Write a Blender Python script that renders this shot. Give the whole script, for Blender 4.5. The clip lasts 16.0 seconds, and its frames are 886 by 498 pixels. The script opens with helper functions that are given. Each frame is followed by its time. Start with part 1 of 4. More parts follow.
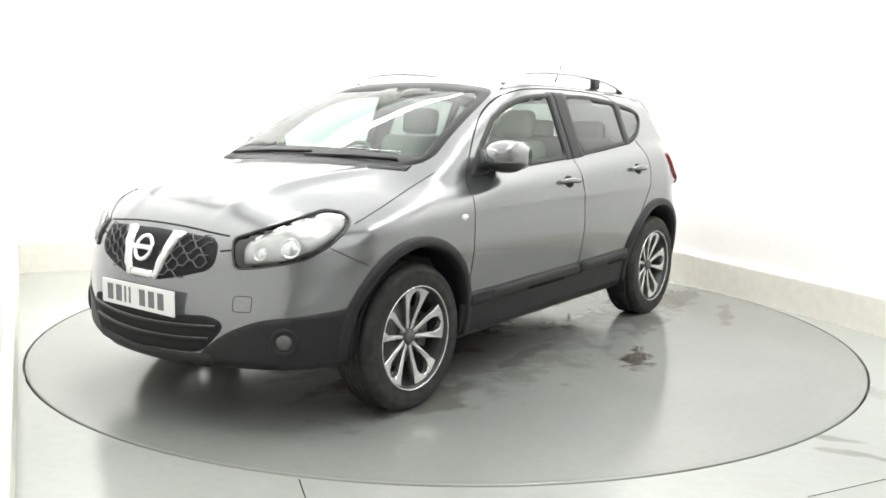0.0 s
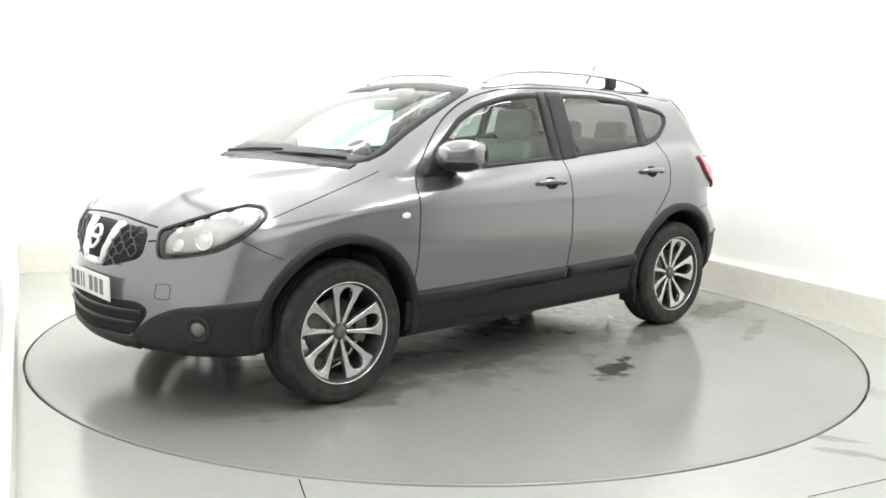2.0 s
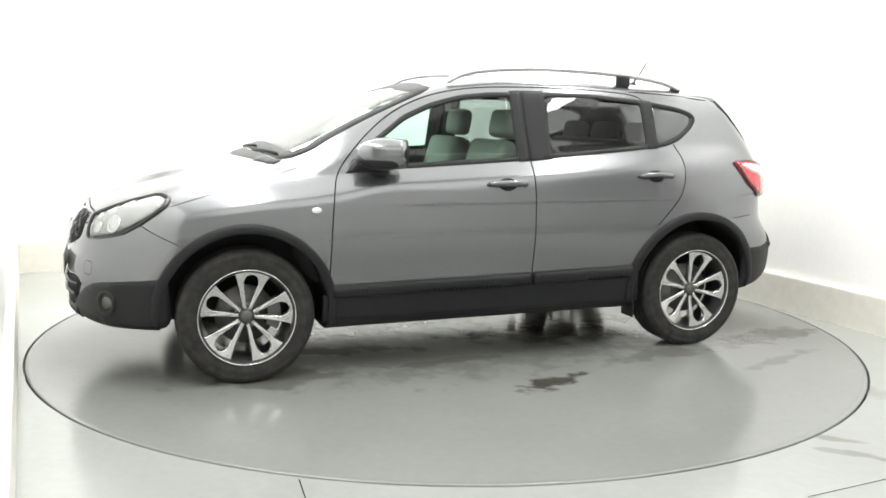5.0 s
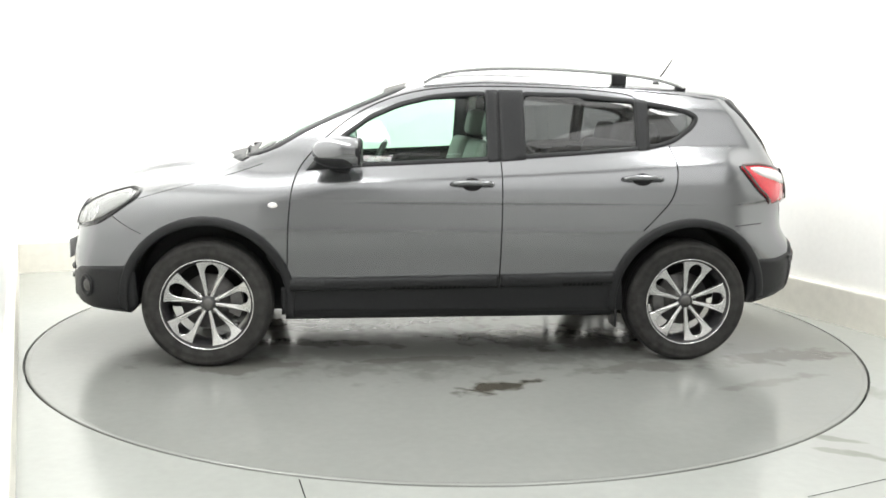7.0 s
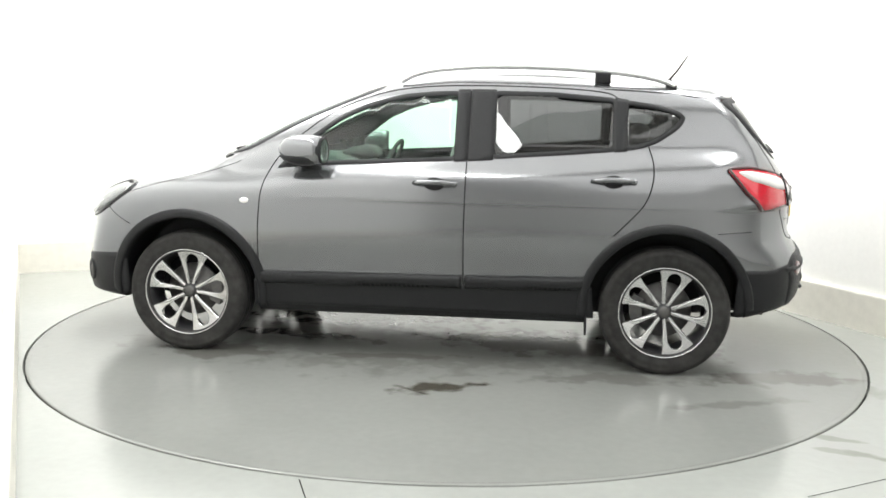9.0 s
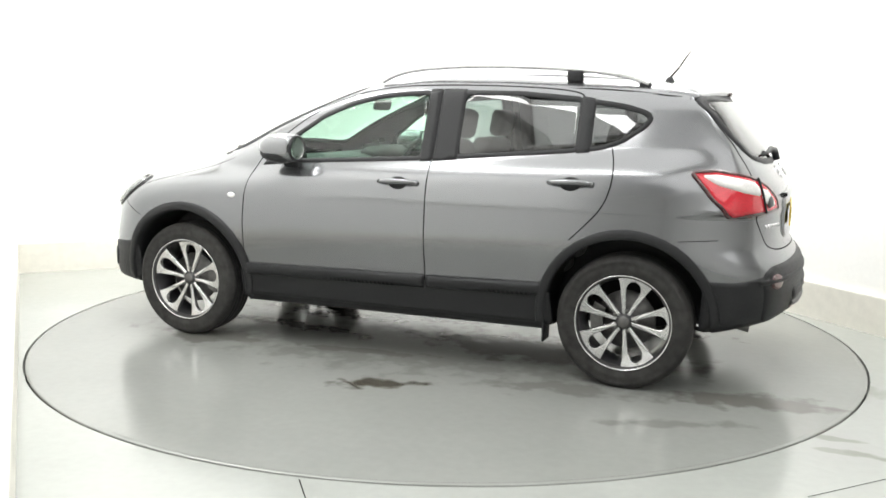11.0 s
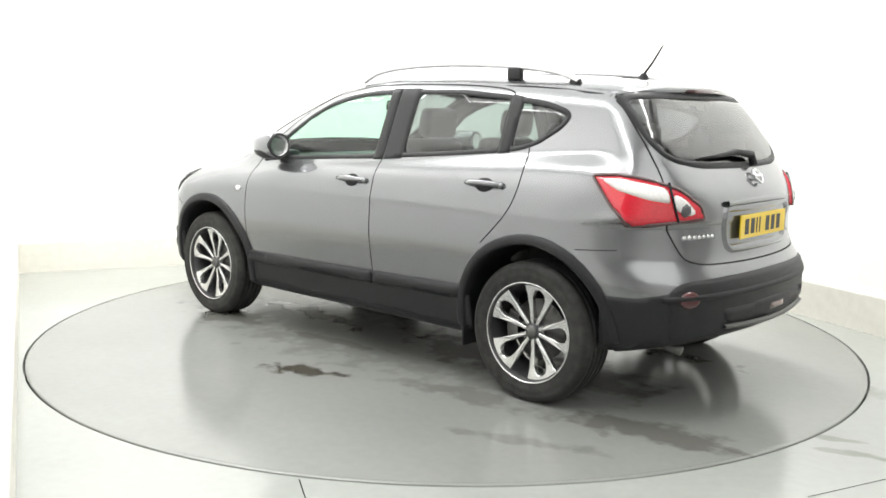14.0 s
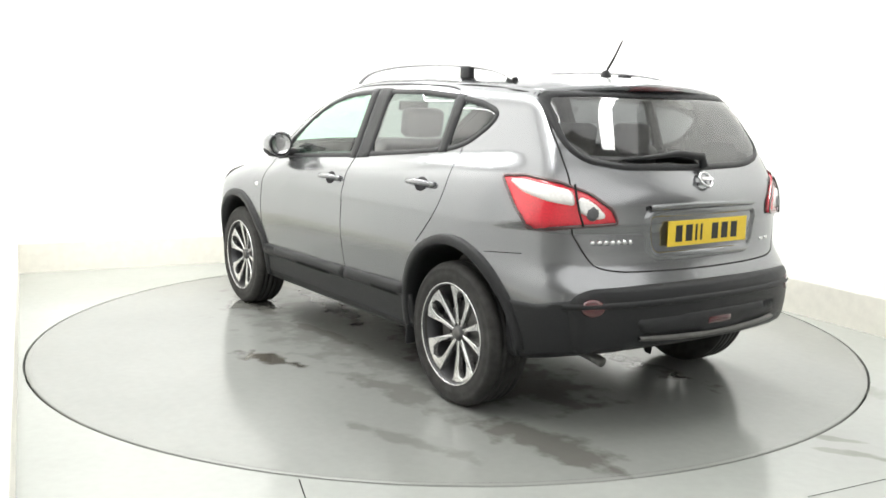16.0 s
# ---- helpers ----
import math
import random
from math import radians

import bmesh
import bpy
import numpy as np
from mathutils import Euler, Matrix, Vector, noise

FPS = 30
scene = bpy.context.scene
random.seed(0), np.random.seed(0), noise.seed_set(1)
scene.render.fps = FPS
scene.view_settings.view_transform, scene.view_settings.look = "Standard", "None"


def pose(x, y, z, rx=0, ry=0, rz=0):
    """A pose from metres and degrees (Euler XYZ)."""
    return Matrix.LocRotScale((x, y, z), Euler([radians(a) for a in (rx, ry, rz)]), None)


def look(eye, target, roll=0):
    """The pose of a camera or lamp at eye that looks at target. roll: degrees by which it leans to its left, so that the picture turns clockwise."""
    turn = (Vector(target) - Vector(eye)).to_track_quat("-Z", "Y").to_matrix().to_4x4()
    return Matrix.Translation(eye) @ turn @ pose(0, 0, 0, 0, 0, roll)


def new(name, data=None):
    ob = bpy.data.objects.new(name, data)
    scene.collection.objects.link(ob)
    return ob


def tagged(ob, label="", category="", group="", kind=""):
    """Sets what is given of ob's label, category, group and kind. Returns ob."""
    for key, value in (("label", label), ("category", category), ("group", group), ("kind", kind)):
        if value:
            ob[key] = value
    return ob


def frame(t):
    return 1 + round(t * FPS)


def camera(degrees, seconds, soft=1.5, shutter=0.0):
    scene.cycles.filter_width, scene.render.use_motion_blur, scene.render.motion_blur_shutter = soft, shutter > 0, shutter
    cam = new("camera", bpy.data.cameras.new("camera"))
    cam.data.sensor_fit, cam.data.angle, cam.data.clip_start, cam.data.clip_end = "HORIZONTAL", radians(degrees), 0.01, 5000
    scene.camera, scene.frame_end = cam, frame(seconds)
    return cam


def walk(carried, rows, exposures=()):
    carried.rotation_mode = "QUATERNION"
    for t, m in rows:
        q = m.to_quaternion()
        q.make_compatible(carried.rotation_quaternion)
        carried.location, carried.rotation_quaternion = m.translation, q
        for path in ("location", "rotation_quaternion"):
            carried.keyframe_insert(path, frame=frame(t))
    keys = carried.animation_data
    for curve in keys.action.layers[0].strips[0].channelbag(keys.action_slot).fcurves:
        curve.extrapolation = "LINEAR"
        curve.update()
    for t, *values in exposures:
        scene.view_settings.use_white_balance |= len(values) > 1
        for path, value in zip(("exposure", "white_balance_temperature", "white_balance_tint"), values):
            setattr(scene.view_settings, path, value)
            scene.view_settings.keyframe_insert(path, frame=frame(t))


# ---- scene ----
# ---------------------------------------------------------------- camera
EYE = Vector((0.0, -5.563, 1.365))
cam = camera(52.99, 16.0, soft=1.6)
STAND = look(EYE, EYE + Vector((-0.00528, 0.98826, -0.15270)), 1.026)
walk(cam, [(0, STAND), (16, STAND)], [(0, 0.0), (16, 0.0)])

# the room is turned against the camera's line
ROOM = 25.5
CU, CV = math.cos(radians(ROOM)), math.sin(radians(ROOM))


def room(u, v, z=0.0):
    return Vector((CU * u - CV * v, CV * u + CU * v, z))


# ---------------------------------------------------------------- light
world = bpy.data.worlds.new("studio_world")
scene.world = world
world.use_nodes = True
world.node_tree.nodes["Background"].inputs[0].default_value = (1.0, 1.0, 1.0, 1)
world.node_tree.nodes["Background"].inputs[1].default_value = 0.15


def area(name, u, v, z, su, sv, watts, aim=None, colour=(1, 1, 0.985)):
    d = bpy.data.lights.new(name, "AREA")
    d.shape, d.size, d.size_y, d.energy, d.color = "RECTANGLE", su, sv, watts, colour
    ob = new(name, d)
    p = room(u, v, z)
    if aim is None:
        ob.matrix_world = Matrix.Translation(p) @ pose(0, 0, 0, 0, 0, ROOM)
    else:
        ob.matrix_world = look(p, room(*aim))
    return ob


# unseen lamps: one broad diffuser ceiling over the booth, strips along it added to brighten the walls, and a smaller
# diffuser added over the camera's end as fill for the car
area("unseen_light", -0.04, -0.1, 3.45, 4.4, 5.2, 99)
area("unseen_light", -1.5, -0.1, 3.35, 5.4, 0.4, 104, (-2.53, -0.1, 0.9))
area("unseen_light", 1.5, -0.1, 3.35, 5.4, 0.4, 104, (2.52, -0.1, 0.9))
area("unseen_light", 0.0, 1.9, 3.35, 3.6, 0.4, 55, (0.0, 2.93, 0.9))
area("unseen_light", 0.0, -5.2, 3.45, 5.0, 3.6, 92)
# ---------------------------------------------------------------- materials
def mat(name, colour, rough=0.5, metal=0.0, grain=0.0, grain_scale=40.0, bump=0.0, bump_scale=200.0, coat=0.0,
        spec=0.5, rough_var=0.0, big=0.0, big_scale=1.5, emit=0.0, alpha_glass=0.0, ior=1.45):
    m = bpy.data.materials.new(name)
    m.use_nodes = True
    nt = m.node_tree
    b = nt.nodes["Principled BSDF"]
    b.inputs["Base Color"].default_value = (*colour, 1)
    b.inputs["Roughness"].default_value = rough
    b.inputs["Metallic"].default_value = metal
    b.inputs["Coat Weight"].default_value = coat
    b.inputs["Coat Roughness"].default_value = 0.04
    b.inputs["Coat IOR"].default_value = 1.6
    b.inputs["Specular IOR Level"].default_value = spec
    b.inputs["IOR"].default_value = ior
    if alpha_glass:
        b.inputs["Transmission Weight"].default_value = alpha_glass
    if emit:
        b.inputs["Emission Color"].default_value = (*colour, 1)
        b.inputs["Emission Strength"].default_value = emit
    co = nt.nodes.new("ShaderNodeTexCoord")

    def tex(scale, detail=4.0):
        n = nt.nodes.new("ShaderNodeTexNoise")
        n.inputs["Scale"].default_value = scale
        n.inputs["Detail"].default_value = detail
        nt.links.new(co.outputs["Object"], n.inputs["Vector"])
        return n.outputs["Fac"]

    def ramp(fac, lo, hi, a=0.3, c=0.7):
        r = nt.nodes.new("ShaderNodeMapRange")
        r.inputs[1].default_value, r.inputs[2].default_value = a, c
        r.inputs[3].default_value, r.inputs[4].default_value = lo, hi
        nt.links.new(fac, r.inputs[0])
        return r.outputs[0]

    if grain or big:
        f = ramp(tex(grain_scale), 1 - grain, 1 + grain)
        g = ramp(tex(big_scale), 1 - big, 1 + big)
        mu = nt.nodes.new("ShaderNodeMath")
        mu.operation = "MULTIPLY"
        nt.links.new(f, mu.inputs[0]), nt.links.new(g, mu.inputs[1])
        vm = nt.nodes.new("ShaderNodeVectorMath")
        vm.operation = "SCALE"
        vm.inputs[0].default_value = colour
        nt.links.new(mu.outputs[0], vm.inputs["Scale"])
        nt.links.new(vm.outputs[0], b.inputs["Base Color"])
    if rough_var:
        nt.links.new(ramp(tex(grain_scale * 0.3 + 2), max(0.0, rough - rough_var), rough + rough_var), b.inputs["Roughness"])
    if bump:
        bn = nt.nodes.new("ShaderNodeBump")
        bn.inputs["Strength"].default_value = bump
        bn.inputs["Distance"].default_value = 0.002
        nt.links.new(tex(bump_scale), bn.inputs["Height"])
        nt.links.new(bn.outputs[0], b.inputs["Normal"])
    return m


M_WALL = mat("white_wall_fabric", (0.92, 0.92, 0.9), 0.9, grain=0.015, grain_scale=30, big=0.02, bump=0.1)
M_CEIL = mat("white_ceiling", (0.7, 0.7, 0.69), 0.9, grain=0.02)
M_KERB = mat("cream_painted_kerb", (0.76, 0.74, 0.67), 0.55, grain=0.04, grain_scale=18, big=0.06, bump=0.2)
M_PAINT = mat("metallic_grey_paint", (0.242, 0.246, 0.255), 0.21, metal=0.8, coat=0.4, grain=0.05, grain_scale=900)
M_CLAD = mat("black_textured_plastic", (0.019, 0.0195, 0.021), 0.45, spec=0.33, grain=0.1, grain_scale=120, bump=0.35, bump_scale=700)
M_GLOSS = mat("gloss_black_trim", (0.008, 0.008, 0.009), 0.12, coat=0.5)
M_GAP = mat("dark_panel_gap", (0.01, 0.01, 0.011), 0.8)
M_RUBBER = mat("tyre_rubber", (0.031, 0.030, 0.029), 0.62, spec=0.35, grain=0.3, grain_scale=25, big=0.2, big_scale=6, bump=0.3, bump_scale=300)
M_ALLOY = mat("machined_silver_alloy", (0.66, 0.66, 0.66), 0.24, metal=0.9, grain=0.03, grain_scale=200)
M_ALLOYD = mat("dark_grey_wheel_paint", (0.06, 0.06, 0.065), 0.35, metal=0.5, coat=0.5)
M_CHROME = mat("chrome", (0.72, 0.72, 0.73), 0.12, metal=1.0)
M_SILVER = mat("satin_silver_rail", (0.74, 0.74, 0.74), 0.25, metal=0.9, grain=0.02)
M_STEEL = mat("brake_steel", (0.17, 0.167, 0.163), 0.45, metal=0.9, grain=0.1)
M_LINER = mat("dark_interior_trim", (0.06, 0.062, 0.062), 0.7, grain=0.1, grain_scale=60)
M_SEAT = mat("grey_leather_seat", (0.21, 0.205, 0.2), 0.5, grain=0.08, grain_scale=40, bump=0.2)
M_HEADL = mat("pale_headlining", (0.45, 0.44, 0.41), 0.9, grain=0.03)


def glass(name, tint, base=0.07, rough=0.0):
    """Thin pane: tinted see-through with a Fresnel mirror coat."""
    m = bpy.data.materials.new(name)
    m.use_nodes = True
    nt = m.node_tree
    nt.nodes.remove(nt.nodes["Principled BSDF"])
    out = nt.nodes["Material Output"]
    tr, gl, lw, mx = (nt.nodes.new("ShaderNode" + k) for k in ("BsdfTransparent", "BsdfGlossy", "LayerWeight", "MixShader"))
    tr.inputs[0].default_value = (*tint, 1)
    gl.inputs["Roughness"].default_value = rough
    lw.inputs[0].default_value = 0.5
    pw, sc = (nt.nodes.new("ShaderNodeMath") for _ in range(2))
    pw.operation, sc.operation = "POWER", "MULTIPLY_ADD"
    pw.inputs[1].default_value = 4.0
    sc.inputs[1].default_value, sc.inputs[2].default_value = 0.92, base
    nt.links.new(lw.outputs["Facing"], pw.inputs[0])
    nt.links.new(pw.outputs[0], sc.inputs[0])
    nt.links.new(sc.outputs[0], mx.inputs[0])
    nt.links.new(tr.outputs[0], mx.inputs[1])
    nt.links.new(gl.outputs[0], mx.inputs[2])
    nt.links.new(mx.outputs[0], out.inputs[0])
    return m


M_GLASS = glass("clear_green_glass", (0.69, 0.87, 0.77), 0.05)
M_TINT = glass("dark_privacy_glass", (0.30, 0.31, 0.315), 0.09)
M_LENS = glass("clear_lens", (0.92, 0.93, 0.93))
M_LAMP = mat("silver_reflector", (0.42, 0.42, 0.415), 0.24, metal=0.6, grain=0.15, grain_scale=30, bump=0.6, bump_scale=60)
M_RED = mat("red_lamp_plastic", (0.62, 0.012, 0.03), 0.12, coat=1.0, grain=0.12, grain_scale=120, bump=0.25, bump_scale=150)
M_REDD = mat("dark_red_lamp_plastic", (0.07, 0.004, 0.008), 0.12, coat=1.0, grain=0.1, grain_scale=150)
M_WHITEL = mat("white_lamp_plastic", (0.82, 0.80, 0.79), 0.12, coat=1.0, grain=0.08, grain_scale=90, bump=0.25, bump_scale=120)
M_PLATEW = mat("white_plate", (0.82, 0.82, 0.81), 0.35, grain=0.03, grain_scale=50)
M_PLATEY = mat("yellow_plate", (0.84, 0.60, 0.05), 0.35, grain=0.03, grain_scale=50)
M_INK = mat("black_print", (0.02, 0.02, 0.02), 0.4)
M_INKG = mat("grey_print", (0.16, 0.16, 0.17), 0.4)
# ---------------------------------------------------------------- building helpers
def mesh_of(name, bm, material, smooth=True):
    me = bpy.data.meshes.new(name)
    bm.to_mesh(me)
    bm.free()
    me.materials.append(material)
    if smooth:
        me.polygons.foreach_set("use_smooth", [True] * len(me.polygons))
    return me


def part(name, bm, material, parent, label="", smooth=True, m=None):
    ob = new(name, mesh_of(name, bm, material, smooth))
    ob.parent = parent
    if m is not None:
        ob.matrix_basis = m
    return tagged(ob, label)


def thing(name, label, category, group="", kind=""):
    return tagged(new(name), label, category, group, kind)


def arrays_part(name, verts, faces, material, parent, label="", smooth=True, normals=None):
    me = bpy.data.meshes.new(name)
    me.from_pydata([tuple(v) for v in verts], [], [tuple(int(i) for i in f) for f in faces])
    me.materials.append(material)
    me.polygons.foreach_set("use_smooth", [smooth] * len(me.polygons))
    if normals is not None:
        me.normals_split_custom_set_from_vertices([tuple(n) for n in normals])
    ob = new(name, me)
    ob.parent = parent
    return tagged(ob, label)


def box(bm, centre, size, bevel=0.0, segs=2, m=None):
    r = bmesh.ops.create_cube(bm, size=1.0)
    vs = r["verts"]
    for v in vs:
        v.co = Vector((v.co.x * size[0], v.co.y * size[1], v.co.z * size[2]))
    if bevel:
        es = list({e for v in vs for e in v.link_edges})
        r = bmesh.ops.bevel(bm, geom=es, offset=bevel, segments=segs, affect="EDGES", profile=0.5)
        vs = list({v for f in r["faces"] for v in f.verts} | {v for v in vs if v.is_valid})
    t = Matrix.Translation(centre) @ (m or Matrix())
    for v in vs:
        v.co = t @ v.co
    return vs


def prism(bm, outline, z0, z1, to=None):
    """A closed outline of (a, b) pulled from z0 to z1."""
    to = to or (lambda a, b, c: (a, b, c))
    lo = [bm.verts.new(to(a, b, z0)) for a, b in outline]
    hi = [bm.verts.new(to(a, b, z1)) for a, b in outline]
    n = len(outline)
    bm.faces.new(hi), bm.faces.new(lo[::-1])
    for i in range(n):
        bm.faces.new((lo[i], lo[(i + 1) % n], hi[(i + 1) % n], hi[i]))


def lathe(bm, profile, axis="y", n=48):
    """Revolves (r, h) pairs round an axis; closed along the profile if its ends meet at r=0."""
    rings = []
    for r, h in profile:
        ring = []
        for i in range(n):
            a = 2 * math.pi * i / n
            c, s = r * math.cos(a), r * math.sin(a)
            ring.append(bm.verts.new({"y": (c, h, s), "z": (c, s, h), "x": (h, c, s)}[axis]))
        rings.append(ring)
    for p, q in zip(rings, rings[1:]):
        for i in range(n):
            j = (i + 1) % n
            bm.faces.new((p[i], p[j], q[j], q[i]))
    return rings


def tube(bm, pts, radius, n=8, close=True):
    """A round bar through points; radius may be a list."""
    pts = [Vector(p) for p in pts]
    rad = radius if isinstance(radius, (list, tuple)) else [radius] * len(pts)
    rings = []
    side = None
    for i, p in enumerate(pts):
        d = (pts[min(i + 1, len(pts) - 1)] - pts[max(i - 1, 0)]).normalized()
        if side is None:
            side = d.orthogonal().normalized()
        side = (side - d * side.dot(d)).normalized()
        up = d.cross(side)
        rings.append([bm.verts.new(p + rad[i] * (math.cos(2 * math.pi * k / n) * side + math.sin(2 * math.pi * k / n) * up)) for k in range(n)])
    for a, b in zip(rings, rings[1:]):
        for k in range(n):
            bm.faces.new((a[k], a[(k + 1) % n], b[(k + 1) % n], b[k]))
    if close:
        bm.faces.new(rings[0][::-1]), bm.faces.new(rings[-1])


# ---------------------------------------------------------------- room
WALL_H, KERB_H, LEFT, RIGHT, BACK, FRONT = 3.6, 0.25, -2.535, 2.527, 2.94, -3.1


def wall(name, u0, v0, u1, v1, h=WALL_H, thick=0.12, z0=0.0, material=M_WALL, label="white studio wall, brightly lit"):
    """A wall whose inner face runs from (u0, v0) to (u1, v1); it thickens to the right of that way."""
    a, b = Vector((u0, v0)), Vector((u1, v1))
    d = (b - a).normalized()
    n = Vector((d.y, -d.x)) * thick
    bm = bmesh.new()
    prism(bm, [tuple(p) for p in (a, b, b + n, a + n)], z0, h, lambda u, v, z: room(u, v, z))
    bmesh.ops.recalc_face_normals(bm, faces=bm.faces)
    ob = new(name, mesh_of(name, bm, material, False))
    return tagged(ob, label, "wall", kind="structure")


wall("wall_back", RIGHT + 0.12, BACK, LEFT - 0.12, BACK)
wall("wall_left", LEFT, BACK, LEFT, FRONT)
wall("wall_right", RIGHT, FRONT, RIGHT, BACK, z0=0.012)
OUT = 5.2
wall("wall_far_left", -OUT, FRONT, -OUT, -7.6, label="dim white wall of the camera space")
wall("wall_far_right", OUT, -7.6, OUT, FRONT, label="dim white wall of the camera space")
wall("wall_front", -OUT, -7.6, OUT, -7.6, label="dim white wall behind the camera")
wall("wall_wing_left", LEFT - 0.12, FRONT, -OUT, FRONT, label="white return wall beside the booth")
wall("wall_wing_right", OUT, FRONT, RIGHT + 0.12, FRONT, label="white return wall beside the booth")

bm = bmesh.new()
prism(bm, [(-OUT, -7.7), (OUT, -7.7), (OUT, BACK + 0.1), (-OUT, BACK + 0.1)], WALL_H, WALL_H + 0.1, room)
tagged(new("ceiling", mesh_of("ceiling", bm, M_CEIL, False)), "plain white studio ceiling", "ceiling", kind="structure")


def kerb(name, u0, v0, u1, v1):
    """A low painted kerb with a worn, rounded top edge along a wall's foot."""
    a, b = Vector((u0, v0)), Vector((u1, v1))
    d = (b - a).normalized()
    n = Vector((-d.y, d.x))
    prof = [(0.0, -0.004), (0.05, -0.004), (0.05, KERB_H - 0.012), (0.046, KERB_H - 0.003), (0.038, KERB_H), (0.0, KERB_H)]
    bm = bmesh.new()
    k = max(2, int((b - a).length / 0.25))
    rings = []
    for i in range(k + 1):
        p = a.lerp(b, i / k)
        rings.append([bm.verts.new(room(*(p + n * o), z)) for o, z in prof])
    for p, q in zip(rings, rings[1:]):
        for i in range(len(prof) - 1):
            bm.faces.new((p[i], p[i + 1], q[i + 1], q[i]))
    bm.faces.new(rings[0]), bm.faces.new(rings[-1][::-1])
    bmesh.ops.recalc_face_normals(bm, faces=bm.faces)
    return tagged(new(name, mesh_of(name, bm, M_KERB, False)), "low cream-painted kerb along the wall foot", "kerb", kind="structure")


kerb("kerb_back", RIGHT - 0.0, BACK, LEFT, BACK)
kerb("kerb_left", LEFT, BACK - 0.051, LEFT, FRONT)
kerb("kerb_right", RIGHT, FRONT, RIGHT, BACK - 0.051)

# floor with a round pit for the turntable
R_DISC = 2.453


def stained(name, colour, rough, spots, big=0.06):
    """Painted resin with damp stains and darker patches: rows of (x, y, half length, half width, turn, depth)."""
    m = mat(name, colour, rough, grain=0.025, grain_scale=22, big=big, big_scale=1.0, bump=0.05, bump_scale=45, ior=1.58)
    nt = m.node_tree
    b = nt.nodes["Principled BSDF"]
    co = nt.nodes.new("ShaderNodeTexCoord")
    fine = nt.nodes.new("ShaderNodeTexNoise")
    fine.inputs["Scale"].default_value, fine.inputs["Detail"].default_value = 7.0, 5.0
    nt.links.new(co.outputs["Object"], fine.inputs["Vector"])

    def op(kind, a, c=None, clamp=False):
        n = nt.nodes.new("ShaderNodeMath")
        n.operation, n.use_clamp = kind, clamp
        for k, v in enumerate((a, c)):
            if v is None:
                continue
            if isinstance(v, (int, float)):
                n.inputs[k].default_value = v
            else:
                nt.links.new(v, n.inputs[k])
        return n.outputs[0]

    total = None
    for x, y, ln, wd, turn, depth in spots:
        mp = nt.nodes.new("ShaderNodeMapping")
        mp.vector_type = "TEXTURE"
        mp.inputs["Location"].default_value = (x, y, 0)
        mp.inputs["Rotation"].default_value = (0, 0, radians(turn))
        mp.inputs["Scale"].default_value = (ln, wd, 1)
        nt.links.new(co.outputs["Object"], mp.inputs["Vector"])
        ve = nt.nodes.new("ShaderNodeVectorMath")
        ve.operation = "LENGTH"
        nt.links.new(mp.outputs[0], ve.inputs[0])
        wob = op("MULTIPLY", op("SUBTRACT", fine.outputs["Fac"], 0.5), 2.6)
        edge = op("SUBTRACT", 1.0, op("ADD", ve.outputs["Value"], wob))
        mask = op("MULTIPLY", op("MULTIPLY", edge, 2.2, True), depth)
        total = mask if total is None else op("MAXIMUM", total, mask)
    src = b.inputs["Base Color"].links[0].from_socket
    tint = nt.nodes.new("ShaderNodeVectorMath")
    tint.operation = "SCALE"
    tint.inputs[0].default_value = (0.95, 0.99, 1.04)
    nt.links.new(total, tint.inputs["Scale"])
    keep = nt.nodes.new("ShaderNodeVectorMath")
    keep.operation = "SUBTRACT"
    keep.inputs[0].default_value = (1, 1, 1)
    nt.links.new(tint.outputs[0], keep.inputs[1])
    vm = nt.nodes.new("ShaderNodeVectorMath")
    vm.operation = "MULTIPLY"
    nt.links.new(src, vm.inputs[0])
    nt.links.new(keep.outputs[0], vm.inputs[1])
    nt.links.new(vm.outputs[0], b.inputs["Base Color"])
    streak = nt.nodes.new("ShaderNodeTexNoise")
    streak.inputs["Scale"].default_value, streak.inputs["Detail"].default_value = 2.4, 6.0
    nt.links.new(co.outputs["Object"], streak.inputs["Vector"])
    wet = op("MULTIPLY", op("SUBTRACT", 1.0, op("MULTIPLY", total, 0.6)), op("ADD", op("MULTIPLY", streak.outputs["Fac"], rough * 1.2), rough * 0.4))
    nt.links.new(wet, b.inputs["Roughness"])
    return m


M_FLOOR = stained("grey_resin_floor", (0.36, 0.372, 0.352), 0.16, [
    (1.72, -1.90, 0.14, 0.035, -20, 0.35), (1.63, -2.03, 0.16, 0.03, -25, 0.3), (1.80, -2.12, 0.18, 0.04, -35, 0.35), (2.15, -1.15, 0.5, 0.1, -62, 0.18)])
M_PIT = mat("dark_pit_gap", (0.015, 0.015, 0.014), 0.9)


